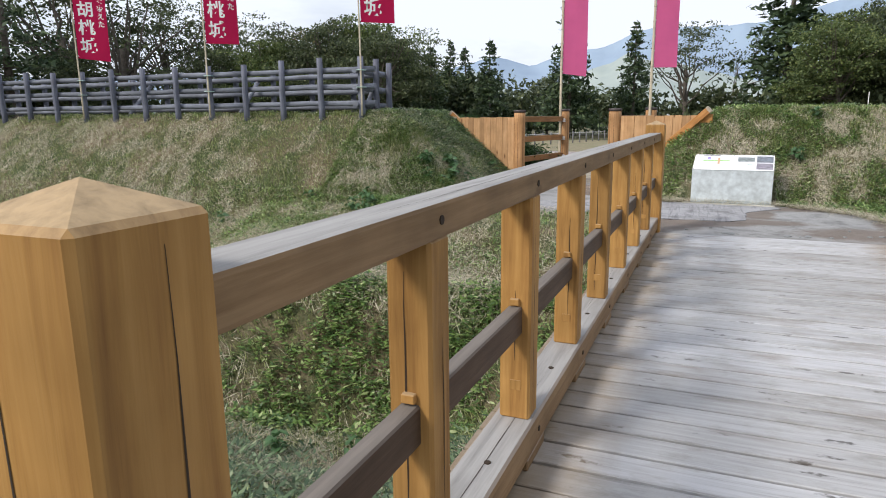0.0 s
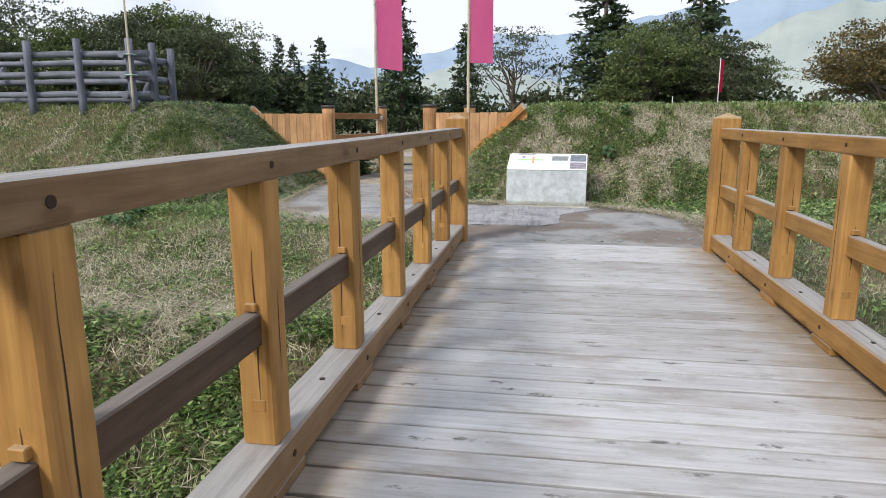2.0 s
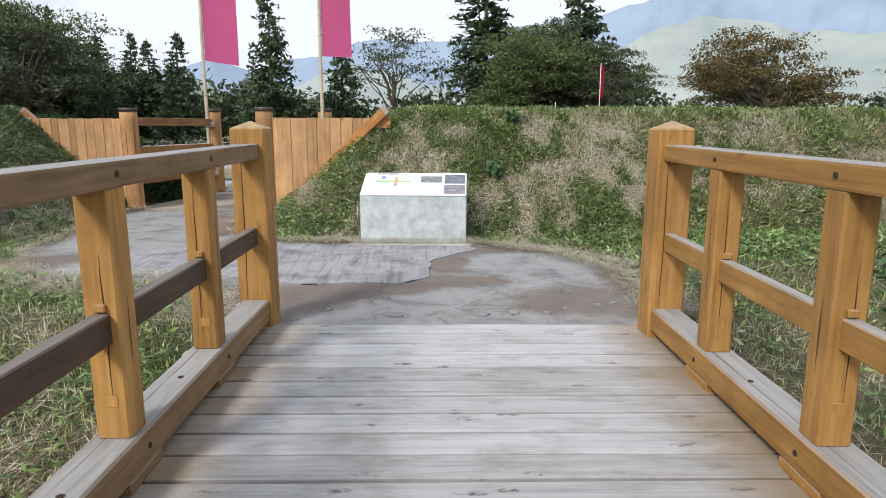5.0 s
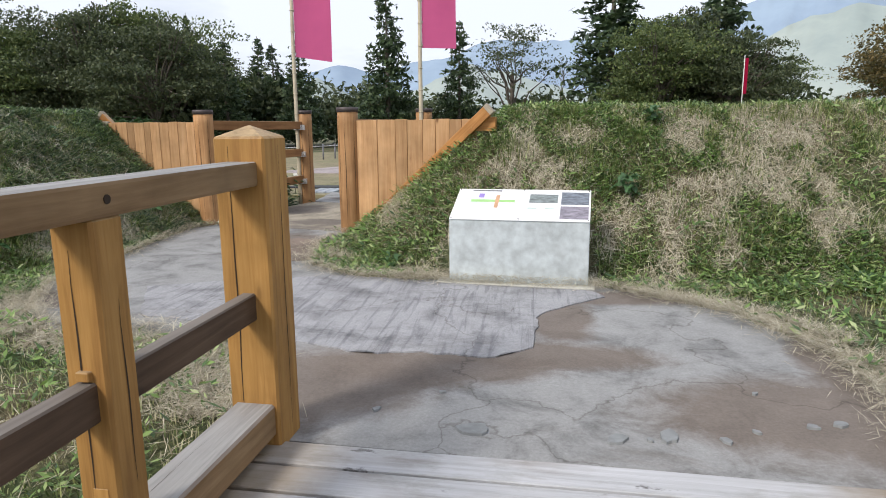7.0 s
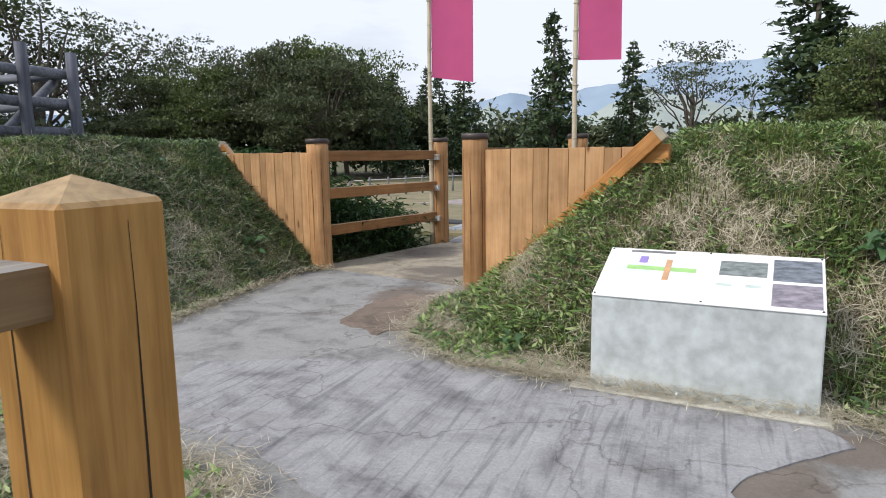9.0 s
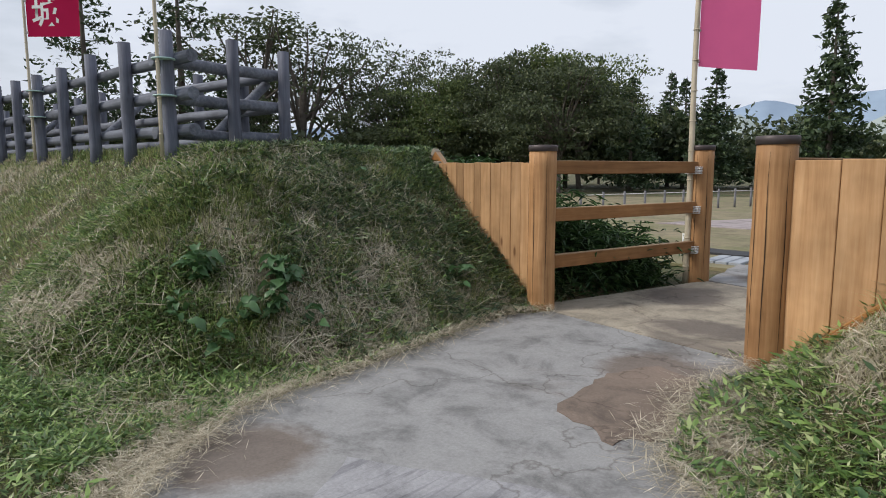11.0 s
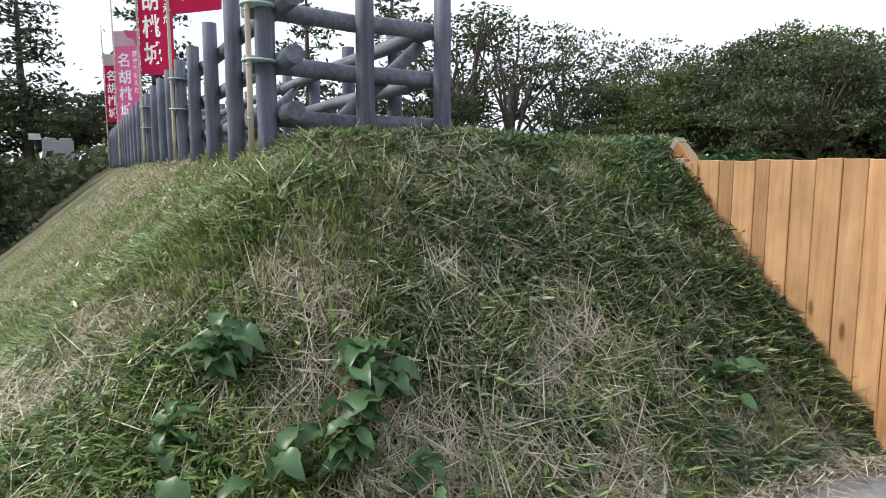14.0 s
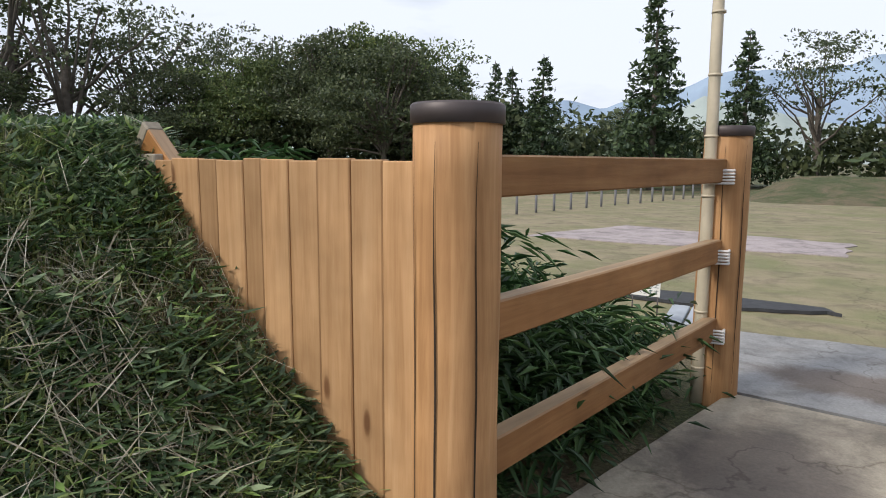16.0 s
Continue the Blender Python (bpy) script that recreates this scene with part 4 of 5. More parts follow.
TREES = [
    ("cedar", -8.2, 45.6, 9.6, 1.15), ("cedar", -4.3, 50.3, 8.3, 1.1), ("airy", -0.7, 52.6, 9.0, 1.0), ("bare", 2.5, 54.5, 8.4, 0.9),
    ("cedar", 5.6, 50.2, 12.6, 1.7), ("broad_green", 7.6, 44.0, 7.4, 1.0), ("cedar", 12.2, 51.0, 12.6, 1.6), ("broad_dark", 12.0, 45.5, 6.9, 1.0),
    ("broad_green", 15.3, 51.0, 5.6, 1.0), ("broad_rust", 18.9, 37.8, 6.4, 1.15), ("broad_green", 24.0, 50.0, 5.5, 1.2), ("broad_dark", 9.8, 48.0, 8.5, 1.0),
    ("cedar", -14.3, 47.1, 7.2, 1.2), ("cedar", -16.9, 49.3, 7.0, 1.1), ("cedar", -17.2, 42.7, 6.4, 1.3), ("broad_dark", -19.2, 38.5, 7.2, 1.0),
    ("broad_dark", -12.0, 57.0, 5.0, 1.4), ("broad_rust", -23.7, 46.6, 8.2, 1.0), ("airy", -29.5, 48.5, 10.4, 1.1), ("broad_dark", -27.0, 43.0, 7.6, 1.0),
    ("broad_green", -29.0, 40.5, 7.6, 1.0), ("airy", -34.0, 40.5, 8.8, 1.3), ("broad_dark", -31.5, 38.0, 6.5, 1.1), ("sparse", -36.3, 34.7, 11.6, 1.5),
    ("bare", -35.2, 37.4, 11.5, 1.2), ("sparse", -38.5, 32.0, 12.5, 1.5), ("broad_dark", -36.0, 30.5, 6.0, 1.3), ("cedar", -26.7, 56.5, 10.4, 0.6),
    ("tall_cedar", -36.2, 26.5, 13.4, 1.3), ("tall_cedar", -38.6, 22.4, 12.6, 1.3), ("broad_dark", -38.0, 25.0, 5.0, 1.3), ("broad_dark", -40.0, 19.0, 5.0, 1.3),
    ("tall_cedar", -41.3, 14.8, 13.2, 1.4), ("broad_dark", -44.0, 12.5, 6.0, 1.4), ("tall_cedar", -46.5, 8.4, 13.5, 1.5), ("tall_cedar", -33.2, 4.9, 15.0, 1.3),
    ("cedar", -25.5, 7.9, 6.8, 1.05), ("broad_dark", -46.0, 3.0, 9.0, 1.5), ("broad_dark", -40.0, -3.0, 10.0, 1.4), ("broad_dark", -22.5, 52.0, 6.5, 1.3),
    ("cedar", -19.5, 53.0, 8.0, 1.1), ("broad_dark", 30.0, 40.0, 6.0, 1.3), ("broad_green", 36.0, 26.0, 7.0, 1.3), ("broad_dark", 34.0, 8.0, 8.0, 1.4),
    ("airy", -36.5, 39.0, 11.4, 0.95), ("sparse", -40.5, 34.5, 12.4, 1.3), ("airy", -34.0, 43.5, 10.6, 0.9),
    ("broad_dark", -24.5, 41.5, 8.6, 0.95), ("broad_green", -21.5, 44.5, 8.8, 0.9), ("airy", -30.5, 44.0, 9.4, 1.0),
]
for spec in TREES:
    tree(*spec)

# undergrowth along the wood's edge
rng = np.random.default_rng(5)
und = []
for (xa, ya), (xb, yb), n, hh in (((-38, -2), (-19, 7), 150, 0.3), ((-36, 3), (-22, 9), 120, 0.2), ((-50, -6), (-47, 24), 170, 5.4), ((-38.0, -6), (-37.6, 9), 150, 0.9), ((-36.0, -6), (-35.6, 16), 260, 0.91), ((-33.5, -6), (-33, 14), 220, 0.92), ((-42, 22), (-31, 40), 170, 3.2), ((-31, 40), (-14, 53), 200, 4.2), ((-14, 53), (6, 54), 130, 3.0),
                                  ((6, 46), (20, 50), 110, 2.8), ((20, 48), (40, 28), 90, 2.6)):
    f = rng.uniform(0, 1, n)
    c = np.stack([xa + (xb - xa) * f + rng.normal(size=n) * 1.2, ya + (yb - ya) * f + rng.normal(size=n) * 1.2, rng.uniform(0.2, 1, n) ** 0.8 * hh - (2.1 if hh < 0.5 else 0)], 1)
    if 0.5 < hh < 1:
        c[:, 2] += land(c[:, 0], c[:, 1]) - 0.95
    und.append((c[:, None] + rng.normal(size=(n, 60, 3)) * np.array((0.75, 0.75, 0.42))).reshape(-1, 3))
tagged(new("undergrowth", shards("undergrowth", leaf_quads(np.concatenate(und), 0.22, rng), QUAD, crown_dark)), "dark shrubs along the edge of the wood", "undergrowth", kind="stuff")


# ---- mountains ----
def ridge(name, dist, prof, mat, label, seed):
    bm = bmesh.new()
    az0, az1 = prof[0][0], prof[-1][0]
    last = None
    for k in range(241):
        az = az0 + (az1 - az0) * k / 240
        el = float(np.interp(az, [p[0] for p in prof], [p[1] for p in prof]))
        el += noise.noise((az * 0.35, seed, 0)) * 0.35 + noise.noise((az * 1.6, seed, 3)) * 0.12
        a = radians(az)
        col = []
        for j in range(9):
            g = j / 8
            d = dist * (1 - 0.28 * (1 - g)) + noise.noise((az * 0.7, j, seed)) * dist * 0.03
            col.append(bm.verts.new((math.sin(a) * d, math.cos(a) * d, -5 + (math.tan(radians(max(el, 0.2))) * dist + 5) * g ** 1.25)))
        if last:
            for j in range(8):
                bm.faces.new((last[j], col[j], col[j + 1], last[j + 1])).smooth = True
        last = col
    return tagged(new(name, finish(name, bm, mat)), label, "mountain", kind="structure")


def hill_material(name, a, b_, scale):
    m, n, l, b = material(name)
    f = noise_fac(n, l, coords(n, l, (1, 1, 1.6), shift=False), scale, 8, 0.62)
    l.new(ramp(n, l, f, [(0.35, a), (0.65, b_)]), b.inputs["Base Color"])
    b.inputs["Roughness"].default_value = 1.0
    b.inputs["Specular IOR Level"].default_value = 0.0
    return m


# aerial haze is painted into both base colours: blue far off, pale nearer
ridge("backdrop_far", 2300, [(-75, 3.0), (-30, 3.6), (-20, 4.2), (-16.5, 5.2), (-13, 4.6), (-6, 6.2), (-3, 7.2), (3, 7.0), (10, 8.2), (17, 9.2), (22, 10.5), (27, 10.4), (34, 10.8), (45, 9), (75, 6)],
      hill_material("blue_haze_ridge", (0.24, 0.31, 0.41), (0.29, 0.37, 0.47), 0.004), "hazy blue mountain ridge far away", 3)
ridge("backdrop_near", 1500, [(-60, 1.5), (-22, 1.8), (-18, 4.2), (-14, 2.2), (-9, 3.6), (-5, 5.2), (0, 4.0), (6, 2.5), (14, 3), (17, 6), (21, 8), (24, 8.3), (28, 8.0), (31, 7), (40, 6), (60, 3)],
      hill_material("hazy_pale_hill", (0.28, 0.33, 0.325), (0.36, 0.405, 0.385), 0.006), "pale hazy green hillside far away", 8)

# ---- grass, weeds and straw ----
PATH_POLY = np.array([p[:2] for p in PATH_EDGE])


def inside(poly, x, y):
    """Which points lie within a closed outline."""
    hit = np.zeros(len(x), bool)
    k = len(poly)
    for i in range(k):
        (xa, ya), (xb, yb) = poly[i], poly[(i + 1) % k]
        c = ((ya > y) != (yb > y)) & (x < (xb - xa) * (y - ya) / (yb - ya + 1e-9) + xa)
        hit ^= c
    return hit


LATTICE = np.random.default_rng(303).uniform(0, 1, (64, 64))


def lattice_noise(x, y, step, shift):
    """Smooth random values over the plan, step metres apart."""
    u, v = x / step + shift, y / step + shift * 1.7
    i, j = np.floor(u).astype(int), np.floor(v).astype(int)
    a, b = u - i, v - j
    a, b = a * a * (3 - 2 * a), b * b * (3 - 2 * b)
    q = lambda di, dj: LATTICE[(i + di) % 64, (j + dj) % 64]
    return (q(0, 0) * (1 - a) + q(1, 0) * a) * (1 - b) + (q(0, 1) * (1 - a) + q(1, 1) * a) * b


def dryness(x, y):
    """Patches of dry thatch (towards 1) among green growth (towards 0)."""
    return 0.20 * lattice_noise(x, y, 1.3, 3.0) + 0.36 * lattice_noise(x, y, 0.52, 11.0) + 0.44 * lattice_noise(x, y, 0.19, 23.0)


def patchiness(x, y, k=0.0):
    return 0.5 + 0.25 * (np.sin(x * 1.9 + 1.3 * np.sin(y * 1.4 + k) + k) + np.sin(y * 2.3 + 1.7 * np.sin(x * 1.1 - k) + 2 * k))


GATE_POLY = np.array([(-4.05, 14.05), (-1.65, 13.5), (-1.05, 15.9), (-0.4, 17.7), (-3.4, 17.8), (-3.25, 16.3)])
BOX_POLY = np.array([(-0.45, 11.15), (1.0, 11.05), (1.02, 11.95), (-0.42, 12.0)])


def scatter(rng, n, x0, x1, y0, y1, keep=None):
    x, y = rng.uniform(x0, x1, n), rng.uniform(y0, y1, n)
    ok = ~inside(PATH_POLY, x, y) & ~inside(GATE_POLY, x, y) & ~inside(BOX_POLY, x, y)
    if keep is not None:
        ok &= rng.uniform(0, 1, n) < keep(x, y)
    x, y = x[ok], y[ok]
    z = rough_land(x, y)
    e = 0.03
    gx_ = (land(x + e, y) - land(x - e, y)) / (2 * e)
    gy_ = (land(x, y + e) - land(x, y - e)) / (2 * e)
    return np.stack([x, y, z], 1), np.stack([-gx_, -gy_, np.zeros_like(x)], 1)


def blades(pos, fall, rng, length, width, lean, droop=0.35):
    """Bent blades: five corners each, leaning at random and downhill."""
    n = len(pos)
    a = rng.uniform(0, 2 * np.pi, n)
    side = np.stack([np.cos(a), np.sin(a), np.zeros(n)], 1)
    out = np.stack([-np.sin(a), np.cos(a), np.zeros(n)], 1) * rng.uniform(0.1, 1, (n, 1)) * lean + fall * 0.55
    ln = length * rng.uniform(0.45, 1.35, (n, 1))
    w = width * rng.uniform(0.6, 1.4, (n, 1))
    up = np.array((0, 0, 1.0))
    p1 = pos + (up * 0.85 + out * 0.6) * ln * 0.5
    p2 = p1 + (up * (0.55 - droop) + out * 0.95) * ln * 0.5
    return np.stack([pos - side * w, pos + side * w, p1 + side * w * 0.8, p1 - side * w * 0.8, p2], 1)


BLADE = [(0, 1, 2), (0, 2, 3), (3, 2, 4)]


def lying(pos, fall, rng, length, width):
    """Cut stalks that lie on the slope."""
    n = len(pos)
    a = rng.uniform(0, 2 * np.pi, n)
    d = np.stack([np.cos(a), np.sin(a), np.zeros(n)], 1)
    d[:, 2] = -(d * fall).sum(1) + rng.normal(size=n) * 0.25
    s = np.stack([-np.sin(a), np.cos(a), np.zeros(n)], 1)
    s[:, 2] = -(s * fall).sum(1)
    ln = length * rng.uniform(0.4, 1.3, (n, 1))
    p = pos + np.array((0, 0, 1)) * rng.uniform(0.008, 0.075, (n, 1))
    w = width * rng.uniform(0.6, 1.4, (n, 1))
    return np.stack([p - d * ln, p - s * w, p + d * ln, p + s * w], 1)


def leaflets(pos, fall, rng, size, lift, half=0.30):
    n = len(pos)
    a = rng.uniform(0, 2 * np.pi, n)
    t = rng.uniform(-0.2, 0.7, n)
    d = np.stack([np.cos(a) * np.cos(t), np.sin(a) * np.cos(t), np.sin(t)], 1) + fall * 0.3
    s = np.stack([-np.sin(a), np.cos(a), rng.normal(size=n) * 0.3], 1)
    ln = size * rng.uniform(0.5, 1.5, (n, 1))
    p = pos + np.array((0, 0, 1)) * rng.uniform(0.02, 1, (n, 1)) * lift
    return np.stack([p, p + d * ln * 0.45 + s * ln * half, p + d * ln, p + d * ln * 0.45 - s * ln * half], 1)


rng = np.random.default_rng(77)
ZONES = [
    # x0, x1, y0, y1, blades, blade length, weeds, straw, leaf length, dryness added, leaf half-width
    (-6.6, -3.75, 9.9, 11.6, 34000, 0.10, 40000, 14000, 0.055, -0.10, 0.10),
    (-6.6, -3.75, 11.6, 14.6, 52000, 0.11, 36000, 24000, 0.060, -0.14, 0.10),
    (-16.5, -5.4, 8.0, 12.6, 110000, 0.11, 26000, 64000, 0.055, 0.0, 0.12),
    (-17.0, -8.0, 5.0, 8.4, 22000, 0.14, 8000, 12000, 0.08, 0.0, 0.15),
    (-10.0, -0.7, 0.8, 5.6, 20000, 0.12, 40000, 24000, 0.07, -0.07, 0.16),
    (-10.0, -0.7, 6.6, 10.2, 50000, 0.11, 36000, 20000, 0.065, -0.06, 0.13),
    (-2.2, 3.4, 11.2, 14.4, 62000, 0.10, 60000, 56000, 0.065, -0.02, 0.14),
    (3.0, 12.0, 10.4, 14.6, 46000, 0.12, 50000, 50000, 0.075, -0.02, 0.15),
    (1.7, 9.5, 2.5, 11.2, 54000, 0.12, 30000, 26000, 0.075, -0.04, 0.15),
]
gr, dr, st, we, dw = [], [], [], [], []
for x0, x1, y0, y1, nb, bl, nw, ns, wl_, dry, wide in ZONES:
    p, f = scatter(rng, nb, x0, x1, y0, y1, lambda x, y: 0.35 + 0.7 * lattice_noise(x, y, 0.33, 5.0))
    is_dry = dryness(p[:, 0], p[:, 1]) + dry + rng.normal(size=len(p)) * 0.13 > 0.52
    gr.append(blades(p[~is_dry], f[~is_dry], rng, bl, 0.0032, 0.9))
    dr.append(blades(p[is_dry], f[is_dry], rng, bl * 0.95, 0.0028, 1.1))
    p, f = scatter(rng, ns, x0, x1, y0, y1, lambda x, y: np.clip((dryness(x, y) + dry - 0.40) * 4.5, 0.16, 1))
    st.append(lying(p, f, rng, 0.085, 0.0020))
    p, f = scatter(rng, nw, x0, x1, y0, y1, lambda x, y: np.clip((0.60 - dryness(x, y) - dry) * 4.0, 0.06, 1))
    (dw if y1 < 6 else we).append(leaflets(p, f, rng, wl_, 0.10, wide))
# leafy growth on the ditch's far side
p, f = scatter(rng, 40000, -9.5, -0.9, 5.5, 7.0, lambda x, y: np.clip((0.60 - dryness(x, y)) * 6.0, 0.06, 1))
we.append(leaflets(p, f, rng, 0.068, 0.15, 0.20))
p, f = scatter(rng, 16000, -9.5, -0.9, 5.2, 7.0)
gr.append(blades(p, f, rng, 0.16, 0.0034, 0.9))
# tufts left standing along the crown of the banks
for x0, x1, y0, y1, nb in ((-16, -5.6, 11.9, 12.3, 5000), (-6.6, -5.2, 11.8, 14.6, 5000), (-0.2, 12, 13.4, 14.2, 12000)):
    p, f = scatter(rng, nb, x0, x1, y0, y1)
    gr.append(blades(p, f * 0.3, rng, 0.16, 0.004, 0.7))
# long stray stalks and tufts on the near end of the left bank
p, f = scatter(rng, 7000, -6.4, -3.9, 10.2, 14.5, lambda x, y: np.clip(2.2 * patchiness(x, y, 2.5) - 0.4, 0.12, 1))
st.append(lying(p + np.array((0, 0, 0.05)), f, rng, 0.15, 0.0019))
for k in range(70):
    cx, cy = rng.uniform(-6.3, -4.0), rng.uniform(10.3, 14.3)
    p, f = scatter(rng, 110, cx - 0.13, cx + 0.13, cy - 0.13, cy + 0.13)
    gr.append(blades(p, f, rng, 0.20, 0.0034, 0.9))
for k in range(90):
    cx, cy = rng.uniform(-1.5, 7.0), rng.uniform(11.6, 14.0)
    p, f = scatter(rng, 90, cx - 0.16, cx + 0.16, cy - 0.16, cy + 0.16)
    gr.append(blades(p, f, rng, 0.20, 0.0036, 0.8))
# dry thatch hanging over the ditch's edge
for x0, x1, y0, y1, ns in ((-10.5, -1.6, 6.5, 7.5, 26000), (-10.5, -1.4, 6.8, 8.8, 15000), (-7.2, -0.8, 3.2, 6.4, 26000)):
    def feathered(x, y, cx=(x0 + x1) / 2, cy=(y0 + y1) / 2, rx=(x1 - x0) / 2, ry=(y1 - y0) / 2):
        edge = np.clip(2.2 * (1 - np.abs(x - cx) / rx), 0, 1) * np.clip(1.6 * (1 - np.abs(y - cy) / ry), 0, 1)
        return edge * np.clip(1.9 * patchiness(x, y, 1.4) - 0.25, 0.03, 1)
    p, f = scatter(rng, ns, x0, x1, y0, y1, feathered)
    p[:, 2] += 0.03
    st.append(lying(p, f, rng, 0.10, 0.0022))
# straw gathered along the path's edges
for k in range(len(PATH_EDGE) - 1):
    a, b = np.array(PATH_EDGE[k][:2]), np.array(PATH_EDGE[k + 1][:2])
    ln = float(np.linalg.norm(b - a))
    if k in (7,) or ln < 0.1:
        continue
    n = int(4000 * ln)
    f_ = rng.uniform(0, 1, (n, 1))
    q = (b - a) / ln
    off = rng.normal(size=(n, 1)) * 0.13 - 0.12
    xy = a + (b - a) * f_ - np.array((q[1], -q[0])) * off * (-1.0)
    z = np.maximum(rough_land(xy[:, 0], xy[:, 1]), np.where(inside(PATH_POLY, xy[:, 0], xy[:, 1]), path_z(xy[:, 1]), -9)) + 0.004
    ok = xy[:, 1] > 8.62
    p = np.stack([xy[:, 0], xy[:, 1], z], 1)[ok]
    st.append(lying(p, np.zeros_like(p), rng, 0.07, 0.0019))
p, f = scatter(rng, 60000, -6.4, -3.85, 11.2, 14.6, lambda x, y: np.clip((y - 11.2) / 1.6, 0, 1) * np.clip((0.66 - dryness(x, y)) * 5.0, 0.1, 1))
dw.append(leaflets(p, f, rng, 0.070, 0.10, 0.11))
tagged(new("dark_weeds", shards("dark_weeds", np.concatenate(dw), QUAD, weed_dark)), "dark narrow-leaved weeds beside the gate and in the ditch", "weeds", kind="stuff")
tagged(new("grass", shards("grass", np.concatenate(gr), BLADE, grass_green)), "mown green grass on the banks and ditch", "grass", kind="stuff")
tagged(new("dry_grass", shards("dry_grass", np.concatenate(dr), BLADE, grass_dry)), "yellowed dry grass standing in patches on the banks", "grass", kind="stuff")
tagged(new("cut_straw", shards("cut_straw", np.concatenate(st), QUAD, straw_dry)), "dry cut straw lying on the banks", "straw", kind="stuff")
tagged(new("weeds", shards("weeds", np.concatenate(we), QUAD, weed_leaf)), "low leafy green weeds on the banks", "weeds", kind="stuff")


def dock_leaf_mesh(ln, w, seed):
    """A long wavy leaf, folded along its midrib and bent over."""
    r = random.Random(seed)
    bm = bmesh.new()
    rows = []
    for i in range(8):
        f = i / 7
        half = w * (math.sin(math.pi * min(1, f * 0.92 + 0.06)) ** 0.8) + 0.004
        y = ln * (f - 0.12 * f * f)
        z = ln * (0.55 * f - 0.75 * f * f)
        e = 0.014 * math.sin(i * 2.1 + seed)
        rows.append([bm.verts.new((-half + r.uniform(-1, 1) * 0.012, y, z + 0.03 * half / w + e)), bm.verts.new((0, y, z)), bm.verts.new((half + r.uniform(-1, 1) * 0.012, y, z + 0.03 * half / w - e))])
    for a, b in zip(rows, rows[1:]):
        for k in (0, 1):
            bm.faces.new((a[k], a[k + 1], b[k + 1], b[k])).smooth = True
    return finish("leaf", bm, dock_leaf)


DOCK = [dock_leaf_mesh(0.24, 0.060, 1), dock_leaf_mesh(0.19, 0.055, 2), dock_leaf_mesh(0.28, 0.065, 3)]


def dock(x, y, leaves, size, label="broad-leaved green dock plant on the bank"):
    z = float(rough_land(np.array([x]), np.array([y]))[0])
    d = thing("dock_plant", pose(x, y, z), label, "weed", "dock plants")
    r = random.Random(int(x * 100 + y * 17))
    for k in range(int(leaves * 1.4)):
        f = part("leaf", DOCK[k % 3], None, d)
        a = k * 137.5 + r.uniform(-20, 20)
        f.matrix_basis = pose(r.uniform(-0.07, 0.07) * size, r.uniform(-0.07, 0.07) * size, r.uniform(0.04, 0.30) * size, r.uniform(-15, 40), r.uniform(-25, 25), a) @ Matrix.Scale(size * r.uniform(0.50, 0.98), 4)


for x, y, k, sz in ((-4.97, 11.24, 22, 0.85), (-4.85, 11.02, 9, 0.7), (-4.67, 11.74, 22, 0.85), (-4.52, 11.60, 18, 0.8), (-4.51, 11.36, 7, 0.7), (-4.52, 11.08, 5, 0.75), (-4.33, 11.78, 5, 0.7),
                    (-4.27, 13.32, 6, 0.75), (-5.45, 9.80, 8, 0.7), (-5.60, 10.02, 9, 0.8), (-5.30, 9.55, 8, 0.7), (-6.7, 9.95, 6, 0.7), (-8.2, 9.35, 7, 0.8), (-5.5, 9.37, 9, 0.8), (-5.2, 9.2, 8, 0.8),
                    (-5.4, 13.15, 3, 0.6), (1.36, 12.36, 14, 0.85), (1.72, 13.27, 10, 0.8), (4.75, 9.7, 11, 0.9), (5.1, 9.9, 9, 0.8), (-4.04, 4.9, 9, 0.9), (-3.4, 5.3, 6, 0.8), (-0.9, 11.75, 6, 0.55)):
    dock(x, y, k, sz)

# bamboo grass behind the gate rails
pos = []
for k in range(520):
    x = rng.uniform(-5.4, -3.6)
    y = rng.uniform(14.2, 16.25)
    if x > -3.95 + 0.26 * (y - 14.0) - 0.12 or y < 14.32 + (-3.86 - x) * 0.209:
        continue
    g = float(land(x, y))
    h = 0.92 * (1 - ((y - 14.9) / 1.6) ** 2 * 0.6) * rng.uniform(0.5, 1.0) * (1.0 if x > -4.4 else 0.35)
    n = 34
    pos.append(np.stack([x + rng.normal(size=n) * 0.12, y + rng.normal(size=n) * 0.12, g + rng.uniform(0.05, 1, n) * h], 1))
pos = np.concatenate(pos)
n = len(pos)
a = rng.uniform(0, 2 * np.pi, n)
t = rng.uniform(-0.6, 0.5, n)
d = np.stack([np.cos(a) * np.cos(t), np.sin(a) * np.cos(t), np.sin(t)], 1)
sd = np.stack([-np.sin(a), np.cos(a), rng.normal(size=n) * 0.25], 1)
L = 0.17 * rng.uniform(0.5, 1.2, (n, 1))
tagged(new("bamboo_grass", shards("bamboo_grass", np.stack([pos, pos + d * L * 0.4 + sd * 0.011, pos + d * L + np.array((0, 0, -0.04)), pos + d * L * 0.4 - sd * 0.011], 1), QUAD, sasa_leaf)),
       "clump of bamboo grass behind the gate rails", "bamboo grass", kind="stuff")

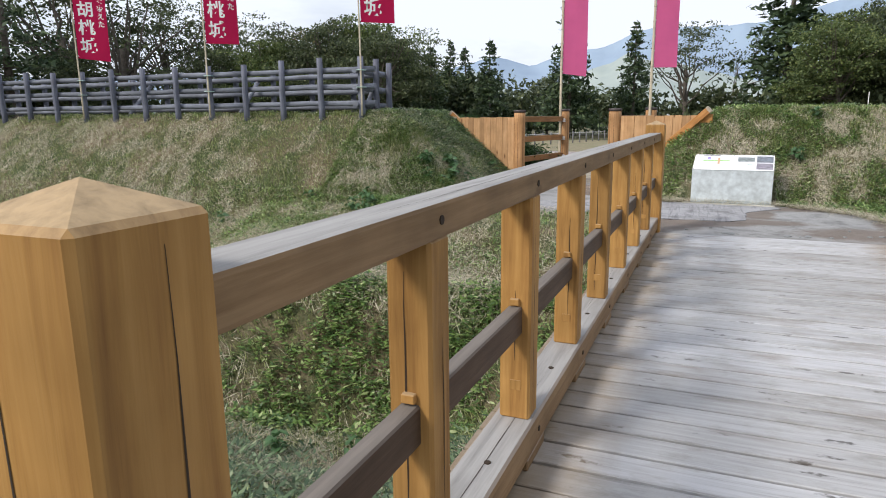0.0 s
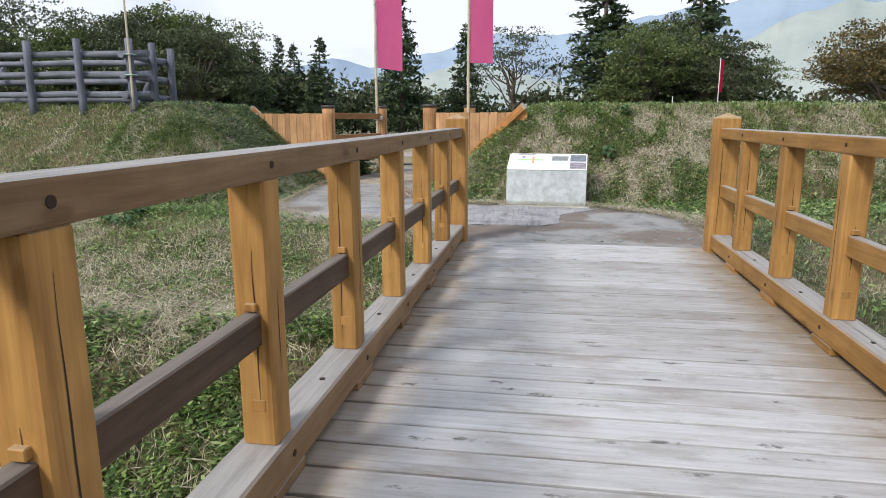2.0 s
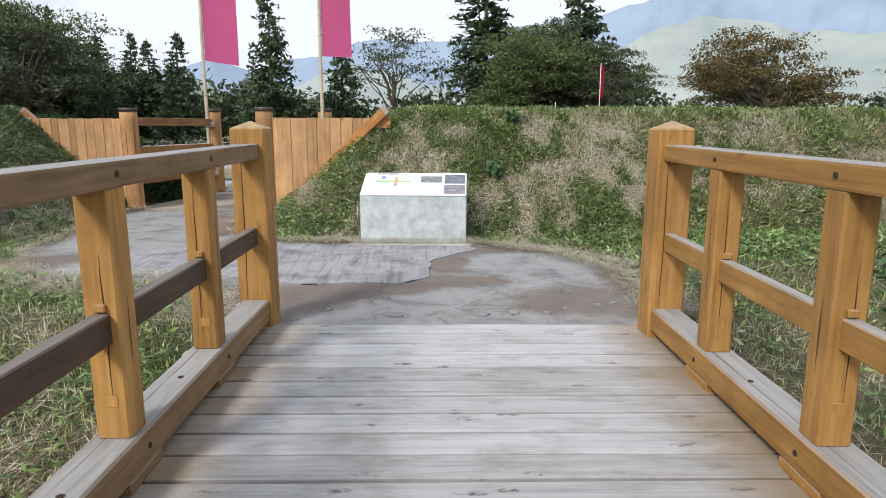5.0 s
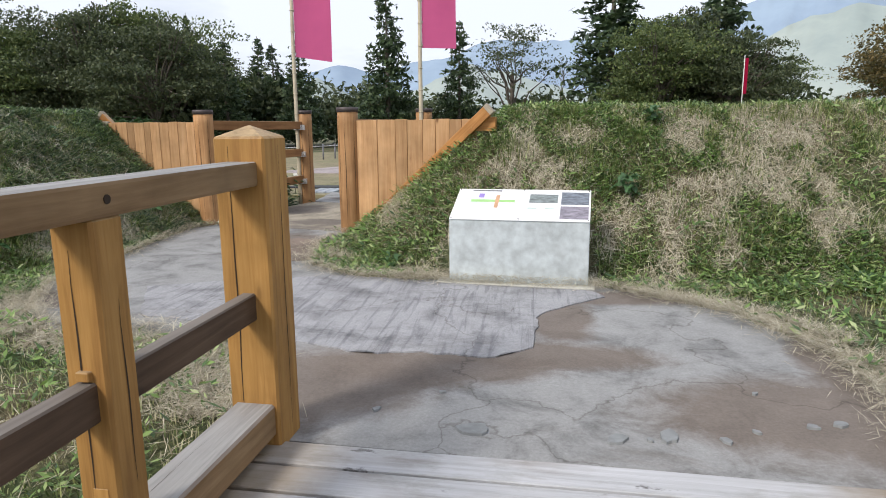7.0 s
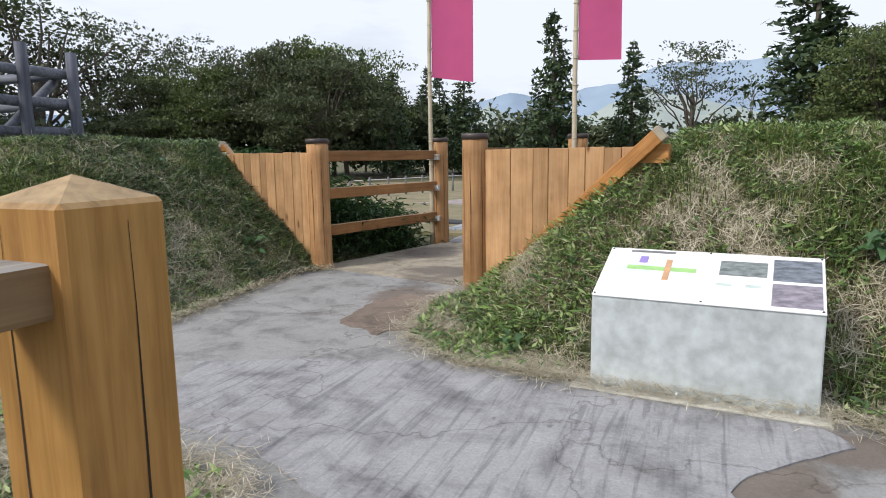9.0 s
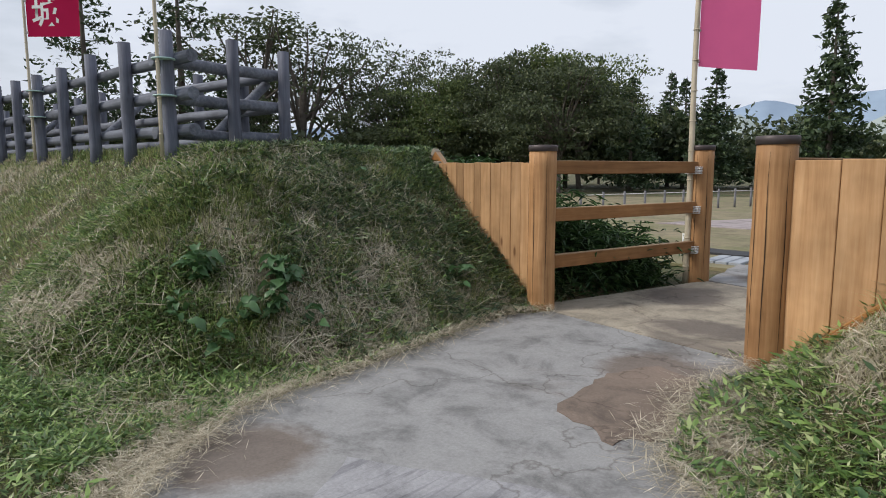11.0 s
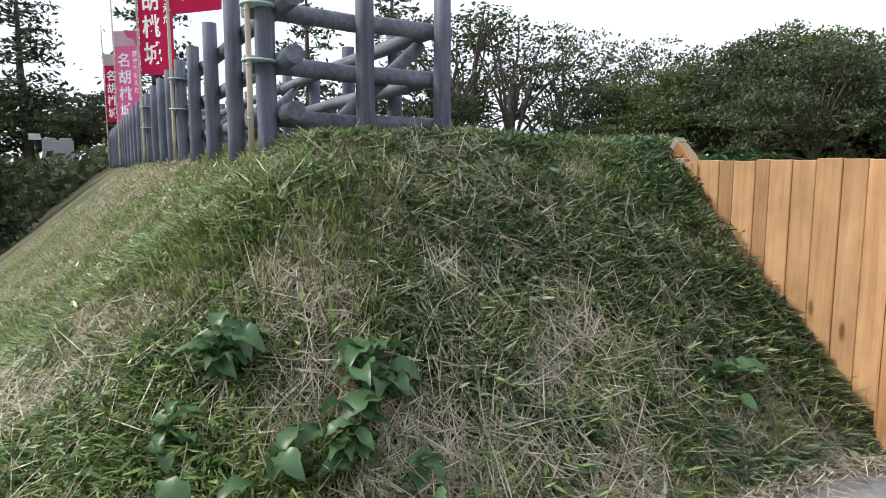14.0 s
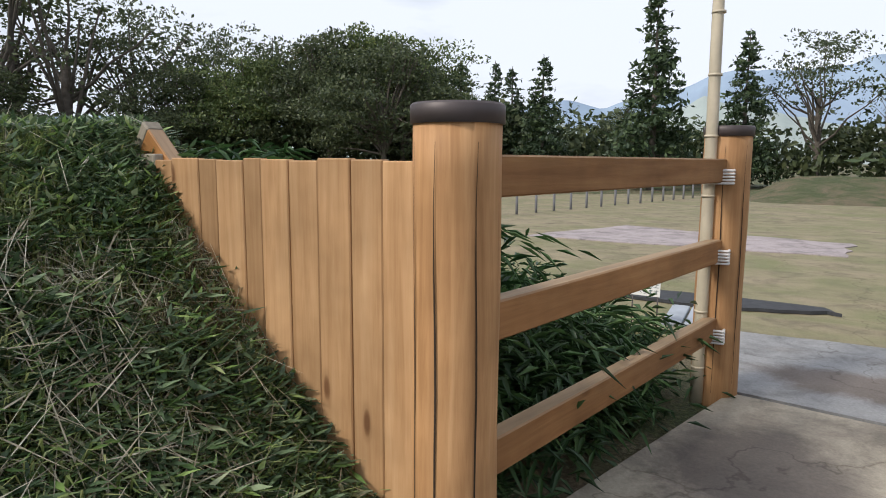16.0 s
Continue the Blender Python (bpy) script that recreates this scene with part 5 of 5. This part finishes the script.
# ---- field beyond the gate ----
field_mat = concrete_material("field_soil_and_moss", (0.26, 0.215, 0.135), (0.17, 0.175, 0.075), 0.42, 0.66)
pink_gravel = concrete_material("pinkish_gravel", (0.36, 0.31, 0.31), (0.22, 0.19, 0.17), 0.55, 0.8)
FLAT = lambda z: (lambda y: z)
tagged(new("ground_field", sheet("ground_field", [(-13, 17.2), (-3.3, 17.4), (9, 17.0), (16, 24), (16, 39), (-8, 40), (-17, 33)], 0.05, field_mat, FLAT(0.135), 0.15)), "short mossy field of trodden soil", "field", kind="structure")
for nm, pts in (("gravel_patch", [(-6.9, 23.2), (-2.0, 22.9), (-1.8, 24.6), (-5.6, 26.0)]), ("gravel_patch_far", [(-0.6, 25.5), (4.0, 26.5), (3.6, 29.5), (-0.4, 28.2)])):
    tagged(new("pavement_" + nm, sheet(nm, pts, 0.02, pink_gravel, FLAT(0.15), 0.12)), "pinkish gravel marking an old building plot", "gravel", kind="structure")
tagged(new("pavement_black_mat", sheet("black_mat", [(-4.6, 18.75), (-3.6, 18.55), (-2.4, 18.75), (-2.55, 18.95), (-4.4, 19.2)], 0.03, plain("black_mat", (0.035, 0.037, 0.042), 0.8, 0, 0.3, 12, 0.3), FLAT(0.17), 0.05)),
       "black rubber walking mat on the field", "mat", kind="structure")
plinth = plain("grey_preserved_stake", (0.16, 0.16, 0.17), 0.8, 0, 0.2)
STAKE = finish("stake", rod((0, 0, -0.1), (0, 0, 0.62), 0.035, 0.035, 8), plinth)
for k in range(20):
    f = k / 19
    q = thing("stake", pose(-9.6 + 4.6 * f, 24.5 + 15.0 * f, 0.12), "short grey stake of a low rope fence", "stake", "stakes of the rope fence")
    part("shaft", STAKE, None, q)
rope = thing("rope", pose(0, 0, 0), "thin grey rope along low stakes", "rope")
part("strand", rod((-9.6, 24.5, 0.66), (-5.0, 39.5, 0.66), 0.012, 0.012, 6), rope_white, rope)
slabs = plain("grey_board_walk", (0.33, 0.36, 0.40), 0.7, 0, 0.15)
for k in range(3):
    tagged(new("stepping_board", finish("stepping_board", block((-3.78 + 0.17 * k, 17.75, 0.12), (-3.63 + 0.17 * k, 18.45, 0.17), 0.006), slabs)), "grey plastic stepping board on the ground", "board", "stepping boards")

notice = thing("notice", pose(-3.90, 17.62, 0.12, 0, 0, -8), "small white notice with dark lettering on a wire leg", "sign")
part("leg", rod((-0.1, 0.005, -0.05), (-0.1, 0.005, 0.30), 0.006, 0.006, 6), steel_dark, notice)
part("leg", rod((0.1, 0.005, -0.05), (0.1, 0.005, 0.30), 0.006, 0.006, 6), steel_dark, notice)
plate = part("plate", block((-0.12, -0.006, 0.27), (0.12, 0.0, 0.40), 0.002), plain("notice_white", (0.8, 0.8, 0.78), 0.5, 0, 0.03, 5, 0), notice)
ink = plain("notice_ink", (0.06, 0.12, 0.12), 0.6, 0, 0.1, 5, 0)
for row, words in enumerate(("マットの上", "すべります")):
    for col, ch in enumerate(words):
        cu = bpy.data.curves.new("lettering", "FONT")
        cu.body, cu.size, cu.align_x = ch, 0.045, "CENTER"
        tmp = bpy.data.objects.new("lettering", cu)
        me = bpy.data.meshes.new_from_object(tmp)
        bpy.data.objects.remove(tmp)
        me.materials.clear()
        me.materials.append(ink)
        part("lettering", me, None, plate).matrix_basis = pose(-0.088 + 0.044 * col, -0.008, 0.345 - 0.055 * row, 90)

# pole lashings at the gate
for (px, py), zs in (((-3.37, 16.16), (0.50, 0.94, 1.37)), ((-1.25, 15.72), (0.94, 1.37))):
    for z in zs:
        q = thing("lashing", pose(px + 0.06, py + 0.02, z), "white rope lashing round pole and rail", "rope", "rope lashings")
        for k in range(5):
            part("turn", joined(block((-0.10, -0.075, -0.006 + (k - 2) * 0.017), (0.07, -0.062, 0.006 + (k - 2) * 0.017), 0.004), block((0.056, -0.065, -0.006 + (k - 2) * 0.017), (0.07, 0.06, 0.006 + (k - 2) * 0.017), 0.004)), rope_white, q)
wire = plain("pale_wire", (0.45, 0.62, 0.60), 0.5)
for px, py in ((-6.52, 11.74), (-10.26, 11.76), (-13.98, 11.76)):
    for z in (2.05, 2.38):
        q = thing("pole_tie", pose(px - 0.03, py + 0.07, z), "pale wire tie round a banner pole", "tie", "banner ties")
        part("loop", rod((0, 0, 0), (0, 0, 0.012), 0.105, 0.105, 14), wire, q)

# small red banners far off, beyond the right bank
for x, y, h, w in ((11.0, 41.0, 4.7, 0.16), (8.6, 41.5, 2.6, 0.0)):
    q = thing("small_banner", pose(x, y, 0.1), "thin red banner on a pole far across the field", "banner", "far banners")
    part("pole", rod((0, 0, 0), (0, 0, h), 0.03, 0.02, 8), rope_white, q)
    if w:
        part("cloth", block((0.03, -0.01, h - 1.9), (0.03 + w, 0.01, h - 0.15), 0.01), flag_red, q)


# ---- far left: road side above the ditch ----
stone_pale = plain("pale_granite", (0.36, 0.37, 0.38), 0.8, 0, 0.14, 9, 0.2)
mon = thing("monument", pose(-40.0, 10.05, 1.5, 0, 0, -88), "pale granite monument slab on a low plinth", "monument")
part("plinth", block((-0.85, -0.35, -0.15), (0.85, 0.35, 0.08), 0.02), stone_pale, mon)
part("slab", block((-0.68, -0.16, 0.08), (0.68, 0.16, 1.30), 0.05, 2), stone_pale, mon)
for sx in (-0.34, 0.34):
    part("crest", block((sx - 0.27, -0.15, 1.27), (sx + 0.27, 0.15, 1.40), 0.05, 2), stone_pale, mon)
barrier = thing("road_barrier", pose(-42.0, 2.0, 1.5, 0, 0, -78), "low white road barrier on short legs", "barrier")
part("board", block((-0.85, -0.05, 0.28), (0.85, 0.05, 0.56), 0.02), paint_white, barrier)
for sx in (-0.7, 0.7):
    part("leg", block((sx - 0.05, -0.09, -0.1), (sx + 0.05, 0.09, 0.28), 0.015), steel_dark, barrier)
roadside = thing("small_banner", pose(-42.3, 3.8, 1.5), "small lettered red banner beside the road", "banner")
part("pole", rod((0, 0, -0.1), (0, 0, 1.85), 0.02, 0.015, 8), rope_white, roadside)
part("cloth", block((-0.01, -0.46, 0.45), (0.01, -0.03, 1.42), 0.004), flag_red, roadside)
part("header", block((-0.01, -0.46, 1.425), (0.01, -0.03, 1.75), 0.004), flag_white, roadside, "white cloth header")
q = thing("marker_post", pose(-44.0, 8.9, 1.5), "slim roadside post with a small white board", "post")
part("pole", rod((0, 0, -0.1), (0, 0, 1.7), 0.04, 0.04, 8), bark, q)
part("board", block((0.03, -0.28, 1.45), (0.06, 0.28, 1.78), 0.01), paint_white, q)

# flat stones and chips in the mud at the bridge's end
stone_grey = plain("flat_grey_stone", (0.22, 0.23, 0.235), 0.85, 0, 0.2, 14, 0.3)
for k, (x, y, r) in enumerate(((0.15, 8.60, 0.13), (0.79, 8.58, 0.09), (1.02, 8.63, 0.10), (1.26, 8.62, 0.05), (1.69, 8.80, 0.05), (1.83, 8.84, 0.06), (-0.35, 8.76, 0.04), (0.93, 8.59, 0.03), (1.42, 8.72, 0.035), (-0.05, 9.0, 0.03), (1.55, 9.15, 0.03))):
    bm = bmesh.new()
    top = []
    for j in range(11):
        a = 2 * math.pi * j / 11
        q = r * 0.8 * (0.75 + 0.45 * noise.noise((math.cos(a) * 1.3 + k, math.sin(a) * 1.3, k)))
        top.append((q * math.cos(a) * 1.15, q * math.sin(a) * 0.7))
    lo = [bm.verts.new((a, b, -0.02)) for a, b in top]
    hi = [bm.verts.new((a * 0.88, b * 0.88, 0.012)) for a, b in top]
    bm.faces.new(hi)
    for j in range(11):
        bm.faces.new((lo[j], lo[(j + 1) % 11], hi[(j + 1) % 11], hi[j]))
    ob = new("stone", finish("stone", bm, stone_grey))
    ob.matrix_world = pose(x, y, path_z(y), 0, 0, 40 * k)
    tagged(ob, "flat grey stone bedded in mud on the path", "stone", "flat stones")
